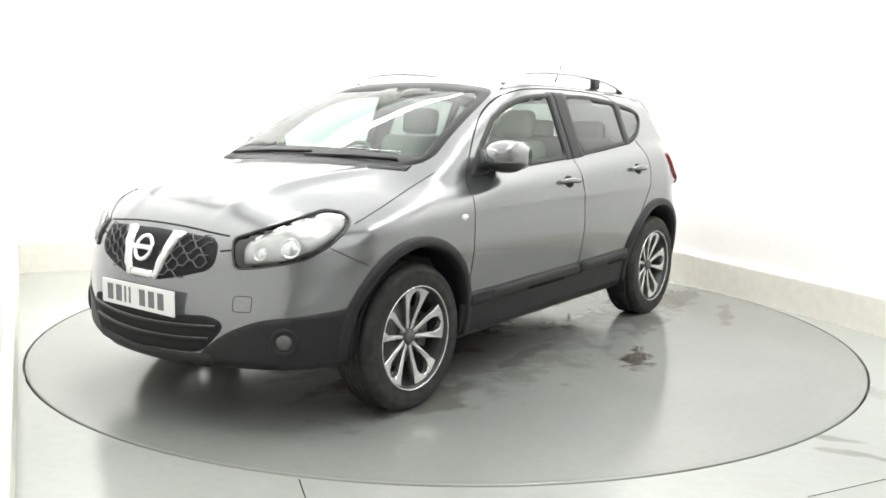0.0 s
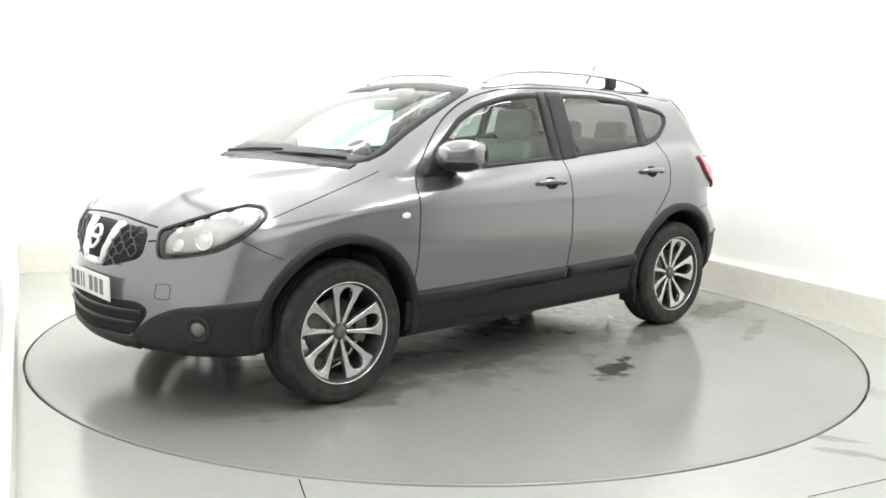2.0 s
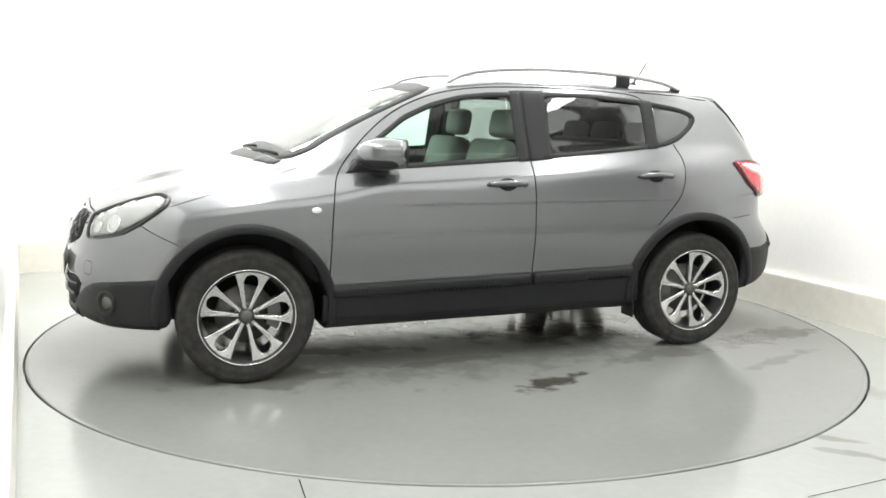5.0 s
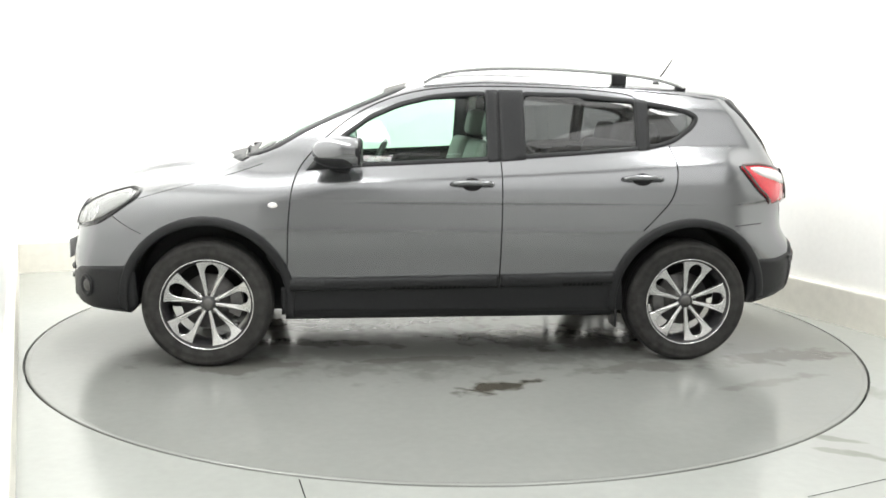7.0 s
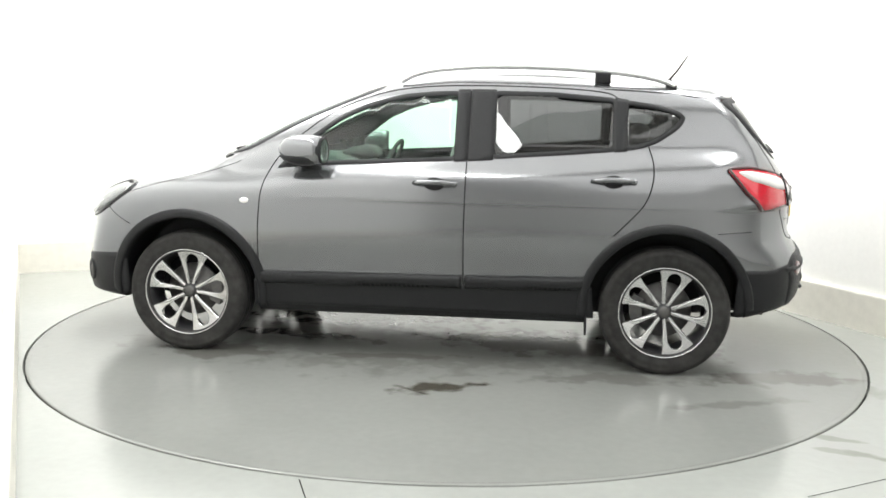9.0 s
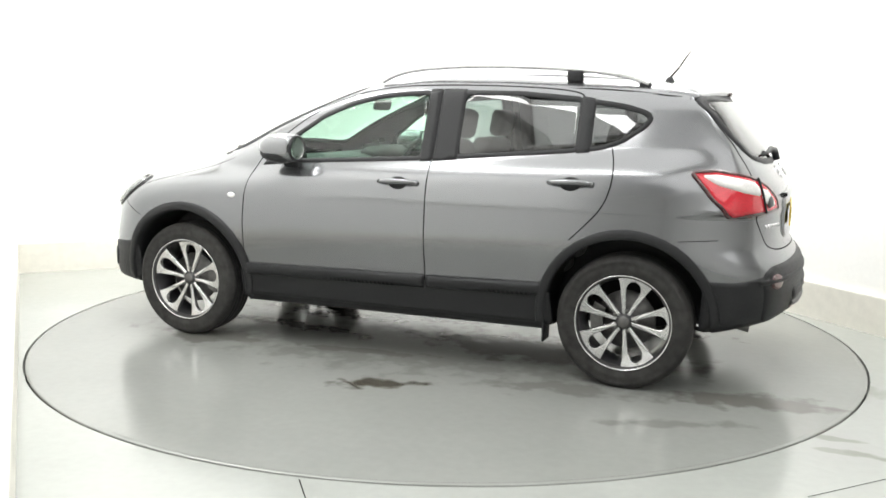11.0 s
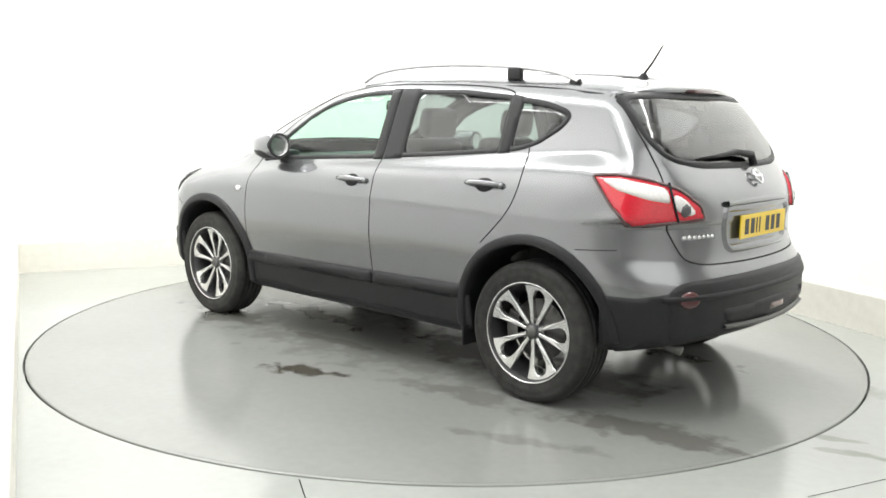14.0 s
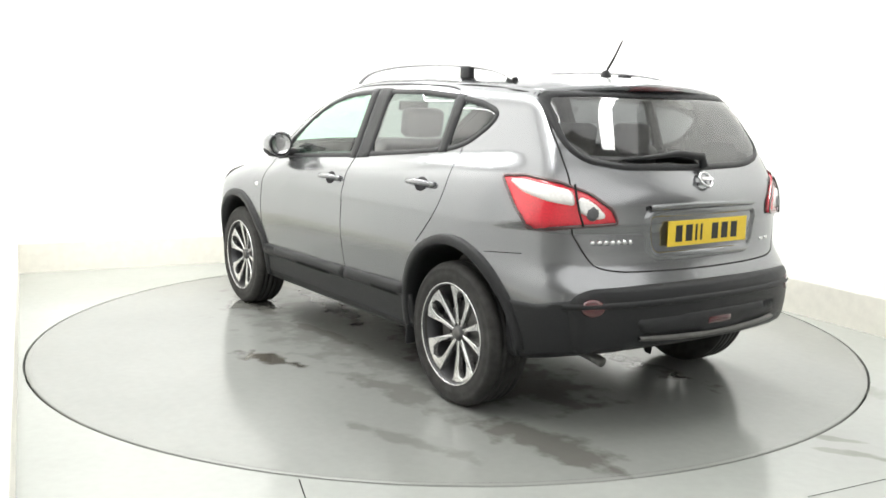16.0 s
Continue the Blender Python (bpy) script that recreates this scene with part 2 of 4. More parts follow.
def floor_sheet():
    bm = bmesh.new()
    n = 192
    inner = [bm.verts.new(((R_DISC + 0.010) * math.cos(2 * math.pi * i / n), (R_DISC + 0.010) * math.sin(2 * math.pi * i / n), 0)) for i in range(n)]
    deep = [bm.verts.new((v.co.x, v.co.y, -0.08)) for v in inner]
    outer = []
    for i in range(n):
        a = 2 * math.pi * i / n
        du, dv = math.cos(a), math.sin(a)
        s = min(((OUT if du > 0 else -OUT) / du) if abs(du) > 1e-6 else 99, (((BACK + 0.1) if dv > 0 else -7.7) / dv) if abs(dv) > 1e-6 else 99)
        outer.append(bm.verts.new(room(du * s, dv * s)))
    inner_r = [bm.verts.new(room(*( (R_DISC + 0.010) * math.cos(2 * math.pi * i / n), (R_DISC + 0.010) * math.sin(2 * math.pi * i / n)))) for i in range(n)]
    for v in inner:
        bm.verts.remove(v)
    for i in range(n):
        j = (i + 1) % n
        deep[i].co = Vector((inner_r[i].co.x, inner_r[i].co.y, -0.08))
    for i in range(n):
        j = (i + 1) % n
        bm.faces.new((inner_r[i], outer[i], outer[j], inner_r[j]))
        bm.faces.new((deep[i], inner_r[i], inner_r[j], deep[j]))
    bm.faces.new(deep)
    bmesh.ops.recalc_face_normals(bm, faces=bm.faces)
    me = mesh_of("floor", bm, M_FLOOR, False)
    return tagged(new("floor", me), "glossy pale grey painted resin floor, lightly stained", "floor", kind="structure")


floor_sheet()


def joint(a, b, width=0.005):
    bm = bmesh.new()
    a, b = Vector(a), Vector(b)
    d = (b - a).normalized()
    n = Vector((-d.y, d.x)) * width
    k = 8
    rows = []
    for i in range(k + 1):
        p = a.lerp(b, i / k)
        w = n * (0.6 + 0.4 * random.random())
        rows.append((bm.verts.new((p.x - w.x, p.y - w.y, 0.001)), bm.verts.new((p.x, p.y, 0.0022)), bm.verts.new((p.x + w.x, p.y + w.y, 0.001))))
    for p, q in zip(rows, rows[1:]):
        bm.faces.new((p[0], p[1], q[1], q[0])), bm.faces.new((p[1], p[2], q[2], q[1]))
    bmesh.ops.recalc_face_normals(bm, faces=bm.faces)
    return tagged(new("floor_joint", mesh_of("floor_joint", bm, M_PIT, False)), "thin dark sealed joint in the floor", "joint", kind="structure")


joint((-0.537, -2.425), (-0.30, -3.2), 0.003)
joint((1.33, -2.488), (2.1, -2.12), 0.002)


def disc():
    root = thing("turntable", "large round grey motorised turntable flush with the floor", "turntable")
    bm = bmesh.new()
    lathe(bm, [(0.0001, 0.0), (0.8, 0.0), (1.6, 0.0), (R_DISC - 0.006, 0.0), (R_DISC - 0.002, -0.004), (R_DISC - 0.002, -0.05)], "z", 192)
    bmesh.ops.remove_doubles(bm, verts=bm.verts, dist=0.0005)
    bmesh.ops.recalc_face_normals(bm, faces=bm.faces)
    part("deck", bm, M_DISC, root, "grey painted deck with wet stains and darker patches", smooth=False)
    bm = bmesh.new()
    lathe(bm, [(R_DISC - 0.03, 0.0005), (R_DISC - 0.028, 0.0012), (R_DISC - 0.006, 0.0012), (R_DISC - 0.003, 0.0), (R_DISC - 0.003, -0.04)], "z", 192)
    bmesh.ops.recalc_face_normals(bm, faces=bm.faces)
    part("edge_ring", bm, M_DISC, root, "painted steel edge ring")
    return root


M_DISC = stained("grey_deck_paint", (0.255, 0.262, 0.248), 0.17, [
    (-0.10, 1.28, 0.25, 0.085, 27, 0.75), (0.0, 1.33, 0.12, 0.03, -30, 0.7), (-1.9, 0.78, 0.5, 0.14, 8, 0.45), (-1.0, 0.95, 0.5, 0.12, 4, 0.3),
    # broad darker, smoother patches and streaks, mostly under the car
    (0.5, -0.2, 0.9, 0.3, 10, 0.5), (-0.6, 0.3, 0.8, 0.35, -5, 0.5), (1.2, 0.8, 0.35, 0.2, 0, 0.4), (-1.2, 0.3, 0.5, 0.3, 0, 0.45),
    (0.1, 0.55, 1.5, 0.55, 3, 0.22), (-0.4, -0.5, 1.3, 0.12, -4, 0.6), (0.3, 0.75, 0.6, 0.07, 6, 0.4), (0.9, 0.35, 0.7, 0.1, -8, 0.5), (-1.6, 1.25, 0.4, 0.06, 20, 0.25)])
turntable = disc()
# ---------------------------------------------------------------- car body surface
# x forward, y to the car's left, z up; origin on the ground midway between the axles
AXLE, HUB_Z, TYRE_R, TRACK = 1.315, 0.337, 0.342, 0.775


def table(rows, soft=0.06):
    """A smooth curve through (position, value) rows."""
    xs = np.linspace(rows[0][0] - 0.5, rows[-1][0] + 0.5, 1200)
    ys = np.interp(xs, [r[0] for r in rows], [r[1] for r in rows])
    step = xs[1] - xs[0]
    k = np.exp(-0.5 * (np.arange(-120, 121) * step / soft) ** 2)
    ys = np.convolve(np.pad(ys, 120, mode="edge"), k / k.sum(), mode="valid")
    return lambda x: np.interp(x, xs, ys)


def smax(a, b, k):
    h = np.clip(k - np.abs(a - b), 0, None) / k
    return np.maximum(a, b) + h * h * k * 0.25


def smin(a, b, k):
    return -smax(-a, -b, k)


T_TOP = table([(-2.2, 1.08), (-2.0, 1.13), (-1.7, 1.2), (-1.2, 1.185), (-0.5, 1.135), (0.4, 1.085), (0.85, 1.08), (1.0, 1.1), (1.15, 1.115), (1.4, 1.09), (1.64, 1.05), (1.84, 0.985), (1.98, 0.92), (2.08, 0.855), (2.16, 0.78)])
T_CROWN = table([(-2.2, 0.02), (0.6, 0.02), (1.1, 0.12), (1.7, 0.14), (2.2, 0.10)])
T_WIDE = table([(-2.2, 0.80), (-1.9, 0.845), (-1.5, 0.885), (-1.0, 0.892), (0.9, 0.892), (1.4, 0.888), (1.7, 0.868), (2.0, 0.83), (2.2, 0.80)])
T_SECT = table([(0.15, -0.09), (0.3, -0.06), (0.45, -0.038), (0.52, -0.028), (0.58, -0.017), (0.64, -0.007), (0.70, -0.0005), (0.75, 0.0), (0.87, -0.006), (0.96, -0.02), (1.03, -0.038), (1.1, -0.065), (1.2, -0.10), (1.3, -0.15)], 0.02)
T_NOSE = table([(0.15, 2.09), (0.24, 2.14), (0.33, 2.165), (0.55, 2.165), (0.66, 2.14), (0.76, 2.125), (0.84, 2.10), (0.95, 2.02)], 0.025)
T_TAIL = table([(0.15, -1.97), (0.28, -2.07), (0.4, -2.12), (0.5, -2.135), (0.62, -2.13), (0.68, -2.09), (0.74, -2.05), (0.9, -2.045), (1.02, -2.035), (1.12, -1.995), (1.2, -1.95)], 0.025)
T_ROOF = table([(-2.2, 1.44), (-1.75, 1.525), (-1.2, 1.56), (-0.6, 1.582), (-0.2, 1.585), (0.2, 1.575), (0.5, 1.55), (0.9, 1.5)])
T_SCREEN = table([(-0.2, 1.68), (0.0, 1.61), (0.2, 1.535), (0.32, 1.485), (0.45, 1.425), (0.6, 1.36), (0.8, 1.27), (1.14, 1.095), (1.4, 0.95), (2.7, 0.2)], 0.04)
T_GLASSW = table([(-2.1, 0.70), (-1.7, 0.765), (-1.3, 0.79), (-0.6, 0.80), (0.3, 0.80), (0.8, 0.785), (1.2, 0.74)])
T_FLOOR = table([(-2.2, 0.40), (-2.0, 0.365), (-1.75, 0.31), (-1.4, 0.25), (1.4, 0.235), (1.65, 0.27), (1.85, 0.285), (2.2, 0.275)])


def body(x, y, z):
    """Signed field of the car body: below zero inside."""
    ay = np.sqrt(y * y + 1e-6)
    w = T_WIDE(x) + T_SECT(z)
    side = ay - w
    top = (z - (T_TOP(x) - T_CROWN(x) * (ay / 0.8) ** 2.4)) * 0.95
    ridge = np.exp(-((ay - (0.52 - 0.22 * (x - 1.0))) / 0.045) ** 2) * np.clip((x - 1.0) * 4, 0, 1) * np.clip((2.1 - x) * 3, 0, 1)
    top = top - 0.017 * ridge
    nose = (x - (T_NOSE(z) - 0.36 * ay ** 2 - 0.25 * ay ** 6)) * 0.93
    tail = ((T_TAIL(z) + 0.23 * ay ** 2 + 0.35 * ay ** 6) - x) * 0.95
    low = smax(side, top, 0.10)
    low = smax(low, nose, 0.12)
    low = smax(low, tail, 0.14 + 0.10 / (1 + np.exp(-(z - 0.7) * 25)))
    low = smax(low, T_FLOOR(x) - z, 0.05)
    gside = (ay - (T_GLASSW(x) - (z - 1.08) * 0.40)) * 0.93
    roof = z - (T_ROOF(x) - 0.09 * ay ** 2)
    screen = (z - (T_SCREEN(x) + 0.043 - 0.09 * ay ** 2)) * 0.87
    hatch = ((-1.675 - (1.5 - z) * 0.74 + 0.17 * ay ** 2 + 0.15 * ay ** 6) - x) * 0.83
    cab = smax(gside, roof, 0.12)
    cab = smax(cab, screen, 0.14)
    cab = smax(cab, hatch, 0.10)
    cab = smax(cab, tail, 0.06)
    cab = smax(cab, 0.9 - z, 0.02)
    return smin(low, cab, 0.035)


def arches(x, y, z):
    ay = np.abs(y)
    d = 9.0
    for ax in (AXLE, -AXLE):
        r = np.hypot(x - ax, z - 0.35) - 0.415
        d = np.minimum(d, np.maximum(r, 0.52 - ay))
    return d


def shell_field(x, y, z):
    return np.maximum(body(x, y, z), -arches(x, y, z))


def gradient(f, p, e=0.002):
    x, y, z = p.T
    return np.stack([f(x + e, y, z) - f(x - e, y, z), f(x, y + e, z) - f(x, y - e, z), f(x, y, z + e) - f(x, y, z - e)], 1) / (2 * e)


def surface(f, lo, hi, h, level=0.0):
    """Dual surface of a field on a grid, its vertices drawn onto the surface: vertices, quads."""
    ax = [np.arange(a, b + h, h) for a, b in zip(lo, hi)]
    n = [len(a) for a in ax]
    val = np.empty(n)
    for i in range(n[0]):
        Y, Z = np.meshgrid(ax[1], ax[2], indexing="ij")
        val[i] = f(np.full_like(Y, ax[0][i]), Y, Z) - level
    ins = val < 0
    m = [k - 1 for k in n]
    s = np.zeros(m, int)
    for a in (0, 1):
        for b in (0, 1):
            for c in (0, 1):
                s += ins[a:a + m[0], b:b + m[1], c:c + m[2]]
    act = (s > 0) & (s < 8)
    cells = np.argwhere(act)
    idx = -np.ones(m, int)
    idx[act] = np.arange(len(cells))
    pts = np.array(lo) + (cells + 0.5) * h
    for _ in range(4):
        d = f(*pts.T) - level
        g = gradient(f, pts)
        step = g * (d / np.maximum((g * g).sum(1), 0.05))[:, None]
        ln = np.linalg.norm(step, axis=1)
        pts = pts - step * np.minimum(1, 0.8 * h / np.maximum(ln, 1e-9))[:, None]
    quads = []
    for axis in range(3):
        sl0 = [slice(None)] * 3
        sl1 = [slice(None)] * 3
        sl0[axis], sl1[axis] = slice(0, -1), slice(1, None)
        e = np.argwhere(ins[tuple(sl0)] != ins[tuple(sl1)])
        o1, o2 = (axis + 1) % 3, (axis + 2) % 3
        e = e[(e[:, o1] > 0) & (e[:, o2] > 0) & (e[:, o1] < m[o1]) & (e[:, o2] < m[o2])]
        q = []
        for da, db in ((-1, -1), (0, -1), (0, 0), (-1, 0)):
            c = e.copy()
            c[:, o1] += da
            c[:, o2] += db
            q.append(idx[c[:, 0], c[:, 1], c[:, 2]])
        q = np.stack(q, 1)
        flip = ~ins[tuple(e.T)]
        q[flip] = q[flip][:, ::-1]
        quads.append(q)
    return pts, np.concatenate(quads)


def inside(poly, a, b):
    """Which points (a, b) lie in a closed outline."""
    r = np.zeros(len(a), bool)
    n = len(poly)
    for i in range(n):
        (x0, y0), (x1, y1) = poly[i], poly[(i + 1) % n]
        if y0 == y1:
            continue
        c = ((y0 > b) != (y1 > b)) & (a < (x1 - x0) * (b - y0) / (y1 - y0) + x0)
        r ^= c
    return r


car = thing("car", "dark grey metallic family crossover car with black cladding", "car")

verts, quads = surface(shell_field, (-2.3, -0.96, 0.12), (2.3, 0.96, 1.66), 0.018)
grad = gradient(body, verts)
norm = grad / np.maximum(np.linalg.norm(grad, axis=1), 1e-6)[:, None]
cen = verts[quads].mean(1)
cn = norm[quads].mean(1)
cx, cy, cz, ca = cen[:, 0], cen[:, 1], cen[:, 2], np.abs(cen[:, 1])
# ---------------------------------------------------------------- panels laid on the body surface
def lay(s, z, a):
    """Points of the body met from outside, looking along plan direction a (degrees): 0 the nose, 90 the left side, 180 the tail.
    s runs across that view, z up. Gives places and outward normals."""
    s, z = np.asarray(s, float), np.asarray(z, float)
    c, d = math.cos(radians(a)), math.sin(radians(a))

    def at(r):
        return -s * d + r * c, s * c + r * d, z

    r = np.full_like(s, 2.5)
    for _ in range(26):
        r = np.maximum(r - 0.75 * body(*at(r)), 0.0)
    for _ in range(7):
        v = body(*at(r))
        g = (body(*at(r + 0.001)) - v) / 0.001
        r = np.clip(r - np.clip(v / np.maximum(g, 0.08), -0.04, 0.08), 0.0, 2.5)
    p = np.stack(at(r), 1)
    g = gradient(body, p)
    return p, g / np.maximum(np.linalg.norm(g, axis=1), 1e-6)[:, None]


def dense(pts, h, closed=True):
    out = []
    n = len(pts)
    for i in range(n if closed else n - 1):
        a, b = np.array(pts[i]), np.array(pts[(i + 1) % n])
        k = max(1, int(np.linalg.norm(b - a) / h + 0.5))
        out += [a + (b - a) * j / k for j in range(k)]
    if not closed:
        out.append(np.array(pts[-1]))
    return np.array(out)


def soften(pts, times=2, closed=True, cut=9.0):
    """Rounds an outline's corners, by no more than cut along each edge."""
    pts = [np.array(p, float) for p in pts]
    for _ in range(times):
        out = []
        n = len(pts)
        if not closed:
            out.append(pts[0])
        for i in range(n if closed else n - 1):
            a, b = pts[i], pts[(i + 1) % n]
            f = min(0.25, cut / max(np.linalg.norm(b - a), 1e-9))
            out += [a * (1 - f) + b * f, a * f + b * (1 - f)]
        if not closed:
            out.append(pts[-1])
        pts = out
        cut *= 0.4
    return pts


from mathutils.geometry import delaunay_2d_cdt


def flip_if(a, pts, mirror):
    return (-a, [(-p[0], p[1]) for p in pts]) if mirror else (a, pts)


def patch(name, pts, a, off, material, parent, label="", h=0.025, rnd=2, mirror=False, depth=0.012, edge=0.35, cut=0.03):
    """A raised panel with turned-down edges that follows the body."""
    a, pts = flip_if(a, pts, mirror)
    rim = dense(soften(pts, rnd + 1, True, cut) if rnd else pts, h)
    lo, hi = rim.min(0), rim.max(0)
    gx, gy = np.meshgrid(np.arange(lo[0] + h / 2, hi[0], h), np.arange(lo[1] + h / 2, hi[1], h))
    gp = np.stack([gx.ravel(), gy.ravel()], 1)
    gp = gp[inside([tuple(p) for p in rim], gp[:, 0], gp[:, 1])]
    if len(gp):
        dist = np.min(np.linalg.norm(gp[:, None] - rim[None], axis=2), axis=1)
        gp = gp[dist > h * 0.45]
    allp = np.concatenate([rim, gp]) if len(gp) else rim
    n = len(rim)
    vs, _, fs, ov, _, _ = delaunay_2d_cdt([Vector(p) for p in allp], [(i, (i + 1) % n) for i in range(n)], [list(range(n))], 1, 1e-6)
    v2 = np.array([tuple(v) for v in vs])
    onrim = np.array([any(k < n for k in o) for o in ov])
    p, nm = lay(v2[:, 0], v2[:, 1], a)
    top = p + nm * np.where(onrim, off * (1 - edge), off)[:, None]
    verts, faces = list(top), [list(f) for f in fs]
    used = {}
    for f in fs:
        for i in range(3):
            e = (f[i], f[(i + 1) % 3])
            used[e] = used.get(e, 0) + 1
    low = {}
    for (i, j) in [e for e in used if (e[1], e[0]) not in used]:
        for k in (i, j):
            if k not in low:
                low[k] = len(verts)
                verts.append(p[k] - nm[k] * depth)
        faces.append([j, i, low[i], low[j]])
    d = np.array([math.cos(radians(a)), math.sin(radians(a)), 0])
    f0 = faces[0]
    nrm = np.cross(verts[f0[1]] - verts[f0[0]], verts[f0[2]] - verts[f0[0]])
    if nrm @ d < 0:
        faces = [f[::-1] for f in faces]
    return arrays_part(name, verts, faces, material, parent, label)


def band(name, pts, a, profile, material, parent, label="", closed=False, h=0.03, rnd=2, mirror=False, cut=0.03):
    """A strip along a line on the body; profile rows of (sideways, raised)."""
    a, pts = flip_if(a, pts, mirror)
    ln = dense((soften(pts, rnd + 1, True, cut) if closed else soften(pts, rnd, False)) if rnd else pts, h, closed)
    if closed:
        t = np.roll(ln, -1, 0) - np.roll(ln, 1, 0)
    else:
        t = np.gradient(ln, axis=0)
    t /= np.maximum(np.linalg.norm(t, axis=1), 1e-9)[:, None]
    nn = np.stack([-t[:, 1], t[:, 0]], 1)
    if mirror:
        nn = -nn
    rows = []
    for o, up in profile:
        q = ln + nn * o
        p, nm = lay(q[:, 0], q[:, 1], a)
        rows.append(p + nm * up)
    m, k = len(ln), len(profile)
    verts = np.concatenate(rows)
    faces = []
    for r in range(k - 1):
        for i in range(m if closed else m - 1):
            j = (i + 1) % m
            faces.append([r * m + i, r * m + j, (r + 1) * m + j, (r + 1) * m + i])
    d = np.array([math.cos(radians(a)), math.sin(radians(a)), 0])
    s = 0.0
    for f in faces:
        s += np.cross(verts[f[1]] - verts[f[0]], verts[f[3]] - verts[f[0]]) @ d
    if s < 0:
        faces = [f[::-1] for f in faces]
    return arrays_part(name, verts, faces, material, parent, label)


GAP = [(-0.0034, 0.0003), (-0.0022, 0.0012), (0.0022, 0.0012), (0.0034, 0.0003)]
SEAL = [(-0.016, -0.002), (-0.013, 0.006), (0.011, 0.006), (0.014, -0.002)]


def both(fn, name, pts, a, *args, **kw):
    """The same on the car's left and right."""
    return [fn(name, pts, a, *args, mirror=k, **kw) for k in (False, True)]


def sx(rows):
    """(x, z) of the left side as view coordinates."""
    return [(-x, z) for x, z in rows]


def corner(a, rows):
    """(x, y, z) as view coordinates along plan direction a."""
    c, d = math.cos(radians(a)), math.sin(radians(a))
    return [(-x * d + y * c, z) for x, y, z in rows]


# openings and panels of the shell
WIN_F = [(0.76, 1.075), (0.64, 1.205), (0.46, 1.335), (0.3, 1.405), (0.12, 1.45), (-0.05, 1.468), (-0.19, 1.472), (-0.19, 1.112), (0.3, 1.085), (0.55, 1.072)]
WIN_R = [(-0.37, 1.475), (-0.7, 1.472), (-1.03, 1.445), (-1.03, 1.178), (-0.7, 1.15), (-0.37, 1.125)]
WIN_Q = [(-1.075, 1.437), (-1.25, 1.412), (-1.36, 1.38), (-1.385, 1.35), (-1.35, 1.30), (-1.24, 1.225), (-1.15, 1.195), (-1.075, 1.183)]
SIDE_GLASS = WIN_F[:7] + WIN_R[:2] + WIN_Q[:6] + [(-1.15, 1.193), (-0.7, 1.148), (-0.2, 1.110), (0.3, 1.083)]
SCREEN = [(-0.69, 1.12), (-0.3, 1.145), (0.0, 1.15), (0.3, 1.145), (0.69, 1.12), (0.65, 1.25), (0.59, 1.41), (0.545, 1.482), (0.25, 1.512), (0.0, 1.518), (-0.25, 1.512), (-0.545, 1.482), (-0.59, 1.41), (-0.65, 1.25)]
HATCH = [(-0.61, 1.455), (-0.3, 1.468), (0.0, 1.47), (0.3, 1.468), (0.61, 1.455), (0.635, 1.34), (0.635, 1.23), (0.57, 1.165), (0.4, 1.135), (0.0, 1.128), (-0.4, 1.135), (-0.57, 1.165), (-0.635, 1.23), (-0.63, 1.34)]


def shrink(poly, d):
    p = np.array(poly)
    c = p.mean(0)
    v = p - c
    r = np.linalg.norm(v, axis=1, keepdims=True)
    return [tuple(q) for q in c + v * (1 - d / r)]


label = np.full(len(quads), "", dtype=object)
side_low = cz < np.interp(cx, [1.5, 1.63, 1.8, 2.05], [0.70, 0.715, 0.80, 0.775])
tg_half = np.interp(cz, [0.71, 0.74, 0.91, 1.07, 1.25, 1.5], [0.57, 0.60, 0.69, 0.665, 0.65, 0.6])
hood_half = np.interp(cx, [0.9, 1.0, 1.62, 2.02, 2.1], [0.66, 0.69, 0.755, 0.47, 0.3])
door_back = np.interp(cz, [0.5, 0.56, 0.72, 0.93, 1.08, 1.18, 1.45], [-0.90, -0.91, -1.01, -1.19, -1.23, -1.21, -1.05])
rules = [
    ("wheel_arch_liner", body(cx, cy, cz) < -0.012),
    ("underbody", ((cn[:, 2] < -0.55) & (cz < 0.42)) | (cz < 0.285)),
    ("tailgate", (cx < -1.6) & (ca < tg_half) & (cz > 0.71) & (cz < 1.5)),
    ("rear_bumper", (cx < -1.56) & (cz < 0.77)),
    ("roof", (cz > 1.40) & (cn[:, 2] > 0.62)),
    ("hood", (cx > 0.93) & (ca < hood_half) & (cn[:, 2] > 0.25) & (cz > 0.8)),
    ("front_bumper", (cx > 1.6) & side_low),
    ("front_fender", (cx > 0.88)),
    ("front_door", (cx > -0.245)),
    ("rear_door", (cx > door_back)),
    ("rear_quarter", cx < 9),
]
for name, k in reversed(rules):
    label[k] = name
hole = (inside(WIN_F, cx, cz) | inside(WIN_R, cx, cz) | inside(WIN_Q, cx, cz)) & (ca > 0.5)
hole |= inside(shrink(SCREEN, 0.004), cy, cz) & (cx > 0.15) & (cn[:, 0] > 0.2)
hole |= inside(shrink(HATCH, 0.004), cy, cz) & (cx < -1.55)
label[hole] = ""
